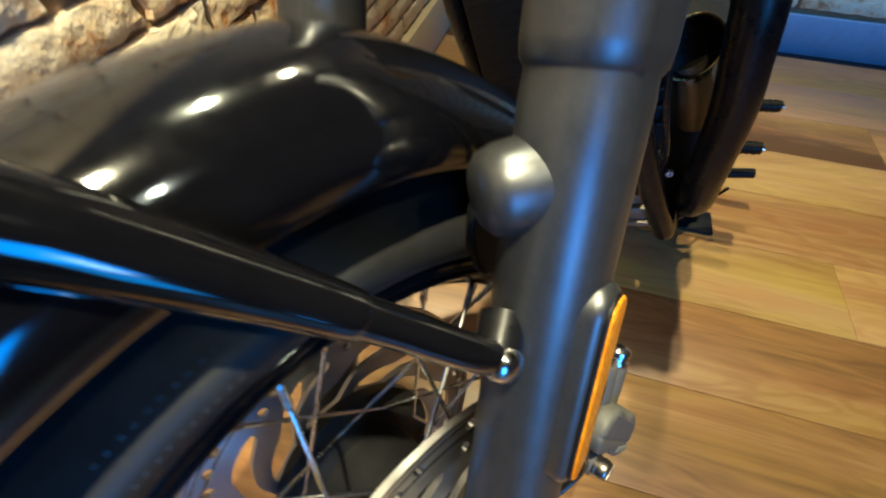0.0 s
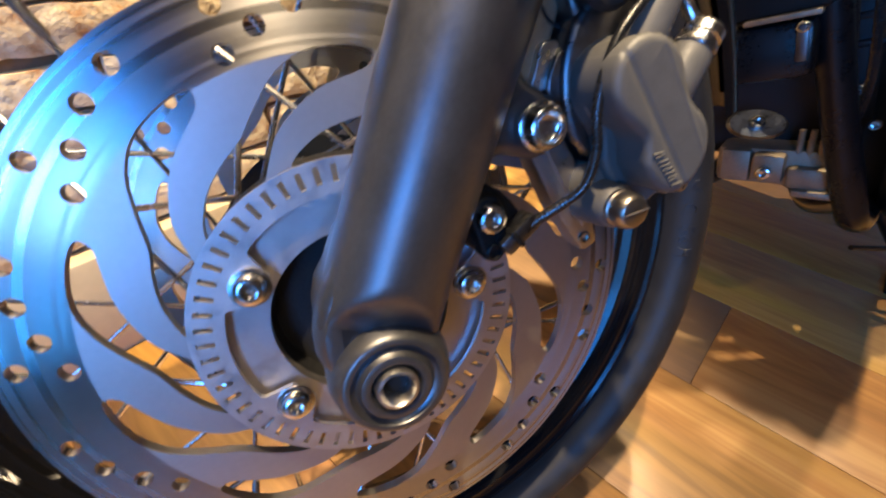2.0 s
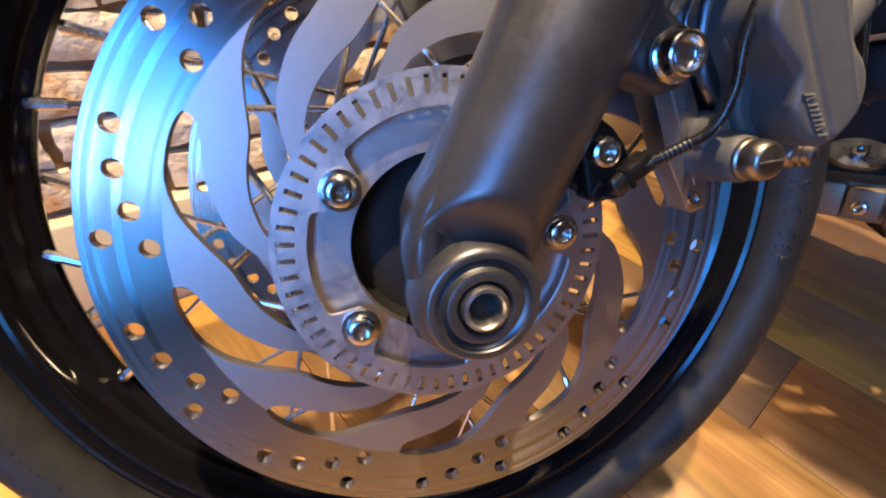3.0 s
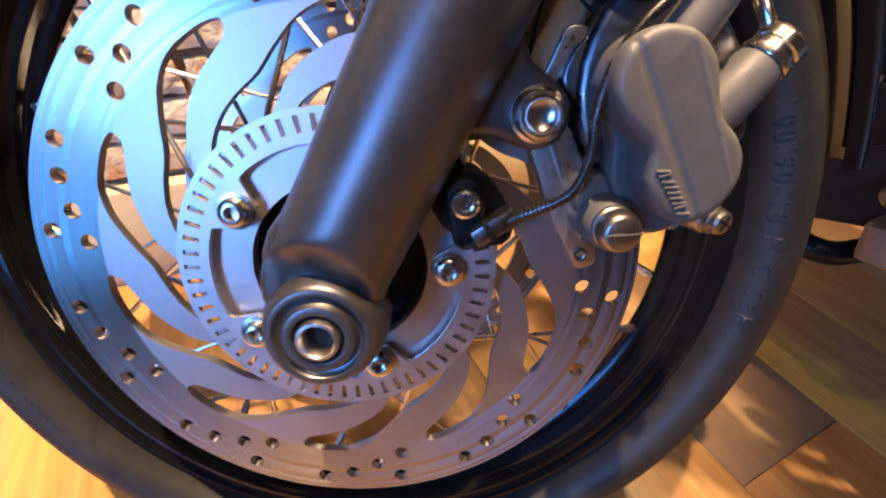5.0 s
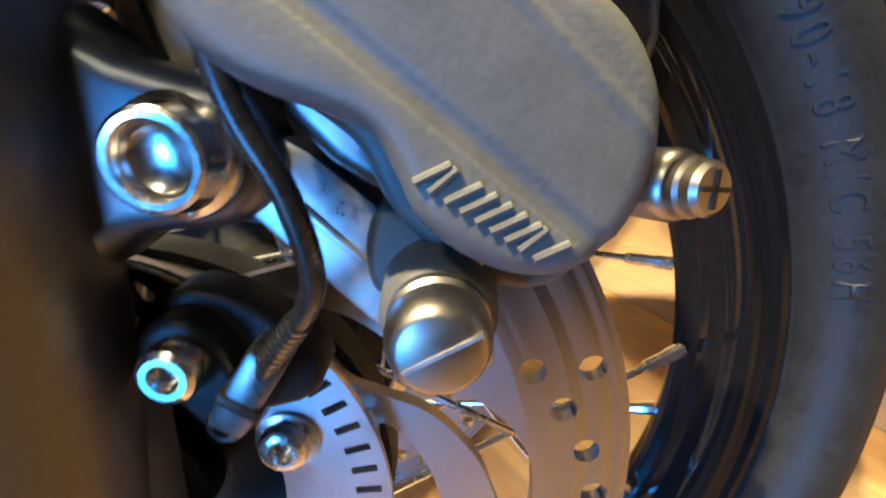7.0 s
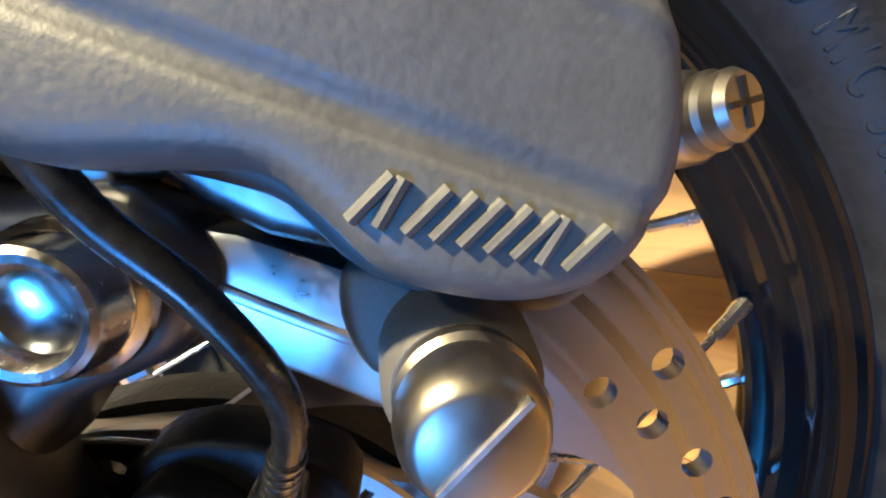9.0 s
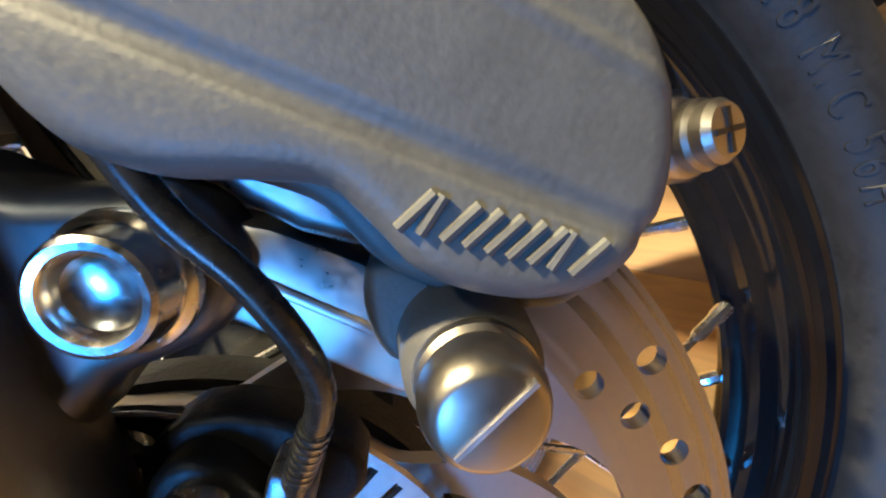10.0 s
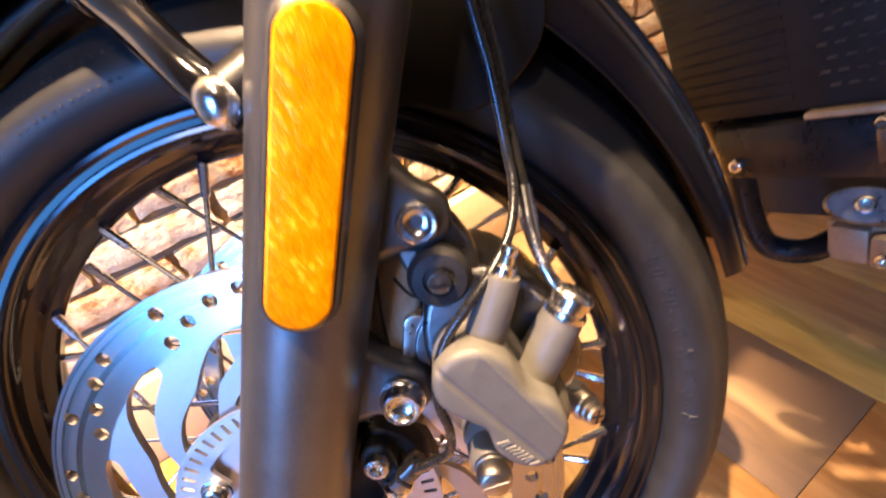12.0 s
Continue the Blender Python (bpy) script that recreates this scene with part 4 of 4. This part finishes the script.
    part("guide_pin", spin([(0, 0.006), (0.0048, 0.006), (0.0048, 0.0125), (0, 0.013)], q, (0, -1, 0), 20), M_STEEL, leg)


def build_sensor(leg):
    p = Vector((0.0672, -0.0320, 0.0328))
    loop = [(0.052, 0.036), (0.060, 0.046), (0.074, 0.045), (0.084, 0.032), (0.088, 0.016), (0.082, 0.008), (0.070, 0.010), (0.056, 0.020)]
    sen = part("wheel_speed_sensor", bevelled_plate(smooth2(loop, 2), -0.0240, -0.0120, 0.002), M_PLASTIC, leg, "black plastic speed sensor")
    loop = [(0.0588, 0.0375), (0.0620, 0.0415), (0.0680, 0.0430), (0.0738, 0.0405), (0.0760, 0.0345), (0.0755, 0.0270), (0.0735, 0.0185), (0.0712, 0.0128), (0.0660, 0.0108), (0.0608, 0.0132), (0.0598, 0.0200), (0.0592, 0.0290)]
    part("sensor_body", bevelled_plate(smooth2(loop, 3), -0.0320, -0.0200, 0.0022, 3), M_PLASTIC, sen)
    part("bolt", socket_bolt(p, (0, -1, 0), 0.0066, 0.0062, n=28), M_STEEL, sen, "bright socket bolt")
    part("eyelet", spin([(0, 0), (0.0042, 0), (0.0042, 0.0012), (0.0034, 0.0018), (0.0026, 0.0016), (0.0022, 0.0004), (0, 0.0003)], (0.0655, -0.0318, 0.0158), (0, -1, 0), 24), M_PLASTIC, sen)
    # moulded cable outlet that slants up towards the rear
    turn = Matrix.Translation((0.0782, -0.0345, 0.0212)) @ Matrix.Rotation(radians(-25), 4, "Y")
    part("connector", box((-0.0105, -0.0040, -0.0042), (0.0105, 0.0070, 0.0042), bevel=0.0016, m=turn), M_DARK, sen, "smoky grey moulded cable outlet")
    part("connector_band", box((-0.0040, -0.0046, -0.0048), (-0.0012, 0.0072, 0.0048), bevel=0.0008, m=turn), M_PLASTIC, sen)
    # bent sheet clip above the sensor
    strip = [(0.0584, 0.0592), (0.0650, 0.0532), (0.0708, 0.0440), (0.0795, 0.0350), (0.0775, 0.0332), (0.0705, 0.0325), (0.0635, 0.0392), (0.0545, 0.0470), (0.0550, 0.0545)]
    slot = [(0.0575, 0.0525), (0.0605, 0.0528), (0.0622, 0.0478), (0.0595, 0.0458), (0.0568, 0.0480)]
    clip = part("clip", plate([smooth2(strip, 3), smooth2(slot, 3)], -0.0180, -0.0150), M_PLASTIC, sen, "thin bent sheet clip")
    part("clip_edge", tube([(x, -0.0184, z) for x, z in ((0.0560, 0.0580), (0.0588, 0.0592), (0.0650, 0.0533), (0.0708, 0.0441), (0.0790, 0.0354))], 0.0007, 8), M_STEEL, clip, "bright metal edge")
    part("clip_edge", tube([(x, -0.0184, z) for x, z in ((0.0556, 0.0570), (0.0548, 0.0475), (0.0636, 0.0393), (0.0703, 0.0328))], 0.0006, 8), M_STEEL, clip)
    return sen


def build_hoses():
    cable = part("sensor_cable", tube([(0.083, -0.036, 0.0228), (0.0930, -0.0400, 0.0268), (0.1080, -0.046, 0.0340), (0.1150, -0.049, 0.0480), (0.1170, -0.050, 0.0620), (0.1225, -0.050, 0.0760), (0.1330, -0.049, 0.0890), (0.1480, -0.048, 0.0990), (0.1620, -0.0440, 0.1060), (0.1760, -0.0350, 0.1150), (0.1855, -0.0250, 0.1280), (0.1905, -0.0185, 0.1450), (0.1970, -0.0165, 0.1750), (0.2000, -0.0155, 0.1965), (0.213, -0.012, 0.285), (0.238, -0.008, 0.38)], 0.0022, 12), M_HOSE, bike, "thin black sensor cable")
    sleeve = part("cable_sleeve", tube([(0.0870, -0.0375, 0.0248), (0.0930, -0.0400, 0.0268), (0.1010, -0.0430, 0.0300)], 0.0025, 14), M_HOSE, cable, "black sleeve with bright rings")
    for k in range(7):
        q = Vector((0.0900, -0.0388, 0.0258)).lerp(Vector((0.1000, -0.0427, 0.0296)), k / 6)
        part("sleeve_ring", tube([q, q + Vector((0.0005, -0.0002, 0.0002))], 0.0027, 14, 1), M_DARK, sleeve)
    hose = part("brake_hose", tube([(0.1893, -0.0165, 0.1210), (0.1940, -0.0120, 0.1455), (0.2010, -0.0095, 0.1750), (0.2045, -0.0085, 0.1965), (0.217, -0.005, 0.285), (0.242, -0.001, 0.38)], 0.0033, 14), M_HOSE, bike, "black brake hose")
    part("hose_end", tube([(0.1880, -0.036, 0.0750), (0.1842, -0.0335, 0.0880), (0.1842, -0.0275, 0.1000), (0.1868, -0.0205, 0.1130), (0.1903, -0.0152, 0.1255)], [0.0028, 0.0028, 0.0030, 0.0042, 0.0042], 14), M_STEEL, hose, "bright crimped hose end")


def build_engine():
    """What shows behind the front wheel: radiator, frame tubes, exhaust, crankcase, foot controls; also two added
    shadow blockers.
    """
    def put(name, bm, material, label=""):
        return part(name, world_mesh(bm), material, bike, label)

    lean = Matrix.Translation((0, -0.017, 0.385)) @ Matrix.Rotation(radians(-20), 4, "X")

    def leaning(bm):
        bmesh.ops.transform(bm, matrix=lean, verts=bm.verts)
        return bm

    # radiator with a few rows of bright louvres, and its lower tank
    rad = put("radiator", leaning(box((0.428, -0.088, 0.0), (0.468, 0.075, 0.36), bevel=0.004)), M_PLASTIC, "black radiator with small bright louvres")
    bm = bmesh.new()
    for i in range(14):
        for j in range(4):
            y, z = -0.076 + 0.0105 * j + (0.005 if i % 2 else 0), 0.016 + 0.0095 * i
            box((0.4262, y - 0.0028, z), (0.4285, y + 0.0028, z + 0.0013), bm)
    tagged(part("louvre", world_mesh(leaning(bm)), M_DARK, rad, "small bright louvre edges"), kind="stuff")
    bm = bmesh.new()
    for i in range(34):
        box((0.4268, -0.018, 0.012 + 0.0095 * i), (0.4285, 0.071, 0.0145 + 0.0095 * i), bm)
    tagged(part("fin", world_mesh(leaning(bm)), M_PLASTIC, rad), kind="stuff")
    part("lip", world_mesh(leaning(box((0.4200, -0.082, -0.0045), (0.4300, -0.026, 0.0005), bevel=0.0015))), M_CASTD, rad, "dull metal lip")
    tank = put("radiator_tank", leaning(box((0.424, -0.078, -0.056), (0.478, 0.048, -0.006), bevel=0.008)), M_BLACK, "black lower radiator tank")
    part("bolt", world_mesh(leaning(socket_bolt((0.425, 0.030, -0.040), (-1, 0, 0), 0.006, 0.006, n=16))), M_STEEL, tank)
    part("bolt", world_mesh(leaning(socket_bolt((0.425, -0.070, -0.012), (-1, 0, 0), 0.005, 0.006, n=16))), M_STEEL, tank)
    part("tank_bracket", world_mesh(leaning(box((0.420, -0.074, -0.040), (0.426, -0.066, -0.008), bevel=0.001))), M_DARK, tank)
    # frame tubes and exhaust
    near = put("frame_tube", tube([(0.47, 0.06, 0.80), (0.452, -0.020, 0.60), (0.449, -0.052, 0.517), (0.458, -0.092, 0.42), (0.478, -0.142, 0.32), (0.500, -0.188, 0.235), (0.520, -0.205, 0.205), (0.60, -0.215, 0.19), (0.95, -0.22, 0.18)], 0.0150, 18), M_BLACK, "black frame down tube")
    part("tube_gusset", world_mesh(tube([(0.500, -0.190, 0.225), (0.53, -0.160, 0.200), (0.57, -0.130, 0.215)], 0.008, 12)), M_DARK, near)
    put("frame_tube", tube([(0.455, 0.20, 0.80), (0.458, 0.14, 0.55), (0.475, 0.080, 0.40), (0.495, 0.034, 0.295), (0.500, 0.011, 0.232), (0.506, -0.012, 0.197), (0.530, -0.045, 0.192), (0.60, -0.06, 0.195)], 0.0135, 18), M_BLACK, "black frame down tube")
    put("exhaust_header", tube([(0.60, -0.10, 0.70), (0.52, -0.130, 0.64), (0.492, -0.155, 0.56), (0.490, -0.172, 0.50), (0.497, -0.192, 0.43), (0.520, -0.214, 0.32), (0.56, -0.235, 0.24), (0.66, -0.250, 0.20), (1.1, -0.28, 0.18)], 0.0250, 28), M_BLACK, "satin black exhaust header pipe")
    put("coolant_hose", tube([(0.50, -0.040, 0.56), (0.508, -0.080, 0.46), (0.515, -0.115, 0.38), (0.530, -0.135, 0.32)], 0.0090, 14), M_HOSE)
    put("wiring_sleeve", tube([(0.515, -0.095, 0.52), (0.505, -0.120, 0.43), (0.510, -0.150, 0.35), (0.540, -0.160, 0.29)], 0.0042, 10), M_HOSE)
    # engine block, horn and covers
    put("crankcase", leaning(box((0.545, -0.115, -0.170), (1.00, 0.150, 0.26), bevel=0.03)), M_ANTHR, "dark engine casing")
    # box behind the exhaust, added to keep lamps off the floor below
    put("engine_shade_block", box((0.600, -0.250, 0.165), (1.00, -0.105, 0.420), bevel=0.035), M_ANTHR, "dark side block added to the engine to shade the floor")
    # unseen signal shape, placed to cast the round shadow on the floor
    stalk = put("shadow_caster", tube([(0.468, 0.055, 0.780), (0.490, -0.005, 0.782), (0.508, -0.045, 0.784)], 0.0075, 14), M_BLACK, "unseen turn signal shape added to cast a floor shadow")
    part("caster_shell", world_mesh(spin([(0, -0.030), (0.018, -0.026), (0.030, -0.010), (0.034, 0.008), (0, 0.008)], (0.520, -0.070, 0.785), (-0.9, -0.2, 0.1), 32)), M_BLACK, stalk)
    part("caster_lens", world_mesh(spin([(0, 0.008), (0.033, 0.008), (0.031, 0.016), (0.018, 0.022), (0, 0.024)], (0.520, -0.070, 0.785), (-0.9, -0.2, 0.1), 32)), M_AMBER, stalk, "amber lens of the unseen caster")
    for k in range(5):
        put("cooling_fin", leaning(box((0.540, -0.118, -0.055 + 0.026 * k), (0.80, 0.153, -0.049 + 0.026 * k), bevel=0.002)), M_ANTHR)
    cover = put("side_cover", tube([(0.570, -0.140, 0.450), (0.572, -0.165, 0.410), (0.575, -0.185, 0.365)], [0.020, 0.024, 0.022], 28), M_CASTD, "pale metal engine cover")
    part("cover_band", world_mesh(tube([(0.5695, -0.146, 0.440), (0.5700, -0.150, 0.434)], 0.0245, 28, 1)), M_DARK, cover)
    face = Vector((-0.95, -0.22, 0.20)).normalized()
    horn = put("horn", spin([(0, -0.030), (0.030, -0.030), (0.037, -0.008), (0.038, 0.0), (0.0355, 0.0), (0.032, -0.014), (0, -0.016)], (0.550, -0.133, 0.473), face, 40), M_BLACK, "round black horn with brass rim")
    part("horn_rim", world_mesh(spin([(0.0350, -0.0005), (0.0362, 0.0014), (0.0380, 0.0014), (0.0386, -0.0005)], (0.550, -0.133, 0.473), face, 48)), M_BRASS, horn, "thin brass rim")
    for y, z, r in ((-0.150, 0.330, 0.007), (-0.120, 0.345, 0.006), (-0.175, 0.300, 0.006), (-0.060, 0.330, 0.006)):
        part("bolt", world_mesh(socket_bolt((0.541, y, z), (-1, 0, 0.1), r, 0.008, n=16)), M_STEEL, cover)
    # sump casting with ribs, fins and a drain plug
    tip = Matrix.Translation((0.515, -0.115, 0.236)) @ Matrix.Rotation(radians(-14), 4, "X")

    def tipped(bm):
        bmesh.ops.transform(bm, matrix=tip, verts=bm.verts)
        return world_mesh(bm)

    sump = part("sump", tipped(box((0.0, -0.058, -0.022), (0.16, 0.062, 0.024), bevel=0.008)), M_CASTD, bike, "bare cast sump")
    for y0, y1, x0, z0, z1 in ((-0.052, -0.012, -0.010, -0.020, 0.006), (-0.010, 0.022, -0.014, -0.014, 0.020), (0.024, 0.056, -0.007, -0.018, 0.022)):
        part("cast_face", tipped(box((x0, y0, z0), (0.02, y1, z1), bevel=0.005)), M_CASTD, sump)
    part("sump_lip", tipped(box((-0.016, -0.060, -0.027), (0.05, -0.020, -0.018), bevel=0.003)), M_CASTD, sump)
    for k in range(3):
        part("cast_fin", tipped(tube([(0.004, -0.018 - 0.010 * k, 0.018), (0.004, -0.018 - 0.010 * k, 0.046)], 0.0032, 10, 1)), M_CASTD, sump)
    part("drain_plug", tipped(socket_bolt((-0.014, 0.008, 0.0), (-1, 0, 0), 0.008, 0.007, n=12)), M_STEEL, sump)
    # oval tab of the frame
    bm = spin([(0, -0.005), (0.030, -0.005), (0.031, 0.0), (0.028, 0.003), (0, 0.003)], (0, 0, 0), (0, 0, 1), 40)
    bmesh.ops.transform(bm, matrix=Matrix.Translation((0.493, -0.080, 0.287)) @ Vector((-0.75, -0.15, 0.62)).to_track_quat("Z", "Y").to_matrix().to_4x4() @ Matrix.Rotation(radians(8), 4, "Z") @ Matrix.Diagonal((0.95, 0.55, 1, 1)), verts=bm.verts)
    tab = put("frame_tab", bm, M_DARK, "dark steel oval frame tab")
    part("bolt", world_mesh(socket_bolt((0.491, -0.080, 0.2885), (-0.75, -0.15, 0.62), 0.0075, 0.007, n=20)), M_STEEL, tab)
    # foot controls and stand
    for x, y, z in ((0.735, -0.360, 0.238), (0.850, -0.400, 0.258)):
        put("peg_arm", tube([(x, y + 0.17, z - 0.020), (x, y + 0.055, z - 0.006)], 0.008, 14), M_BLACK)
        peg = put("foot_peg", tube([(x, y + 0.060, z - 0.007), (x, y, z)], 0.0110, 16), M_PLASTIC, "black rubber foot peg")
        for k in range(5):
            part("peg_rib", world_mesh(tube([(x, y + 0.008 + 0.010 * k, z - 0.001 - 0.0012 * k), (x, y + 0.012 + 0.010 * k, z - 0.0015 - 0.0012 * k)], 0.0122, 16, 1)), M_PLASTIC, peg)
        part("peg_end", world_mesh(tube([(x, y, z), (x, y - 0.004, z + 0.0005)], 0.0075, 12, 1)), M_STEEL, peg)
    lever = put("gear_lever", tube([(0.70, -0.20, 0.150), (0.735, -0.30, 0.158), (0.748, -0.345, 0.166)], 0.008, 12, flat=0.5), M_BLACK, "black gear lever")
    part("lever_tip", world_mesh(tube([(0.746, -0.335, 0.165), (0.752, -0.385, 0.172)], 0.0095, 14)), M_PLASTIC, lever, "black rubber lever tip")
    put("shift_rod", tube([(0.60, -0.23, 0.130), (0.70, -0.31, 0.115), (0.760, -0.365, 0.120)], 0.0035, 10), M_BLACK)
    stand = put("side_stand", tube([(0.70, -0.20, 0.20), (0.74, -0.28, 0.10), (0.770, -0.345, 0.018)], 0.011, 14), M_BLACK, "black side stand")
    part("stand_foot", world_mesh(box((0.735, -0.385, 0.0065), (0.800, -0.315, 0.016), bevel=0.003)), M_ANTHR, stand, "grey stand foot")


def assemble():
    build_floor()
    build_walls()
    build_tyre()
    rim = build_rim()
    build_brakes()
    build_spokes(rim)
    leg, far = build_fork()
    build_stay()
    build_mudguard()
    build_caliper()
    build_bracket(leg)
    build_sensor(leg)
    build_hoses()
    build_engine()


assemble()
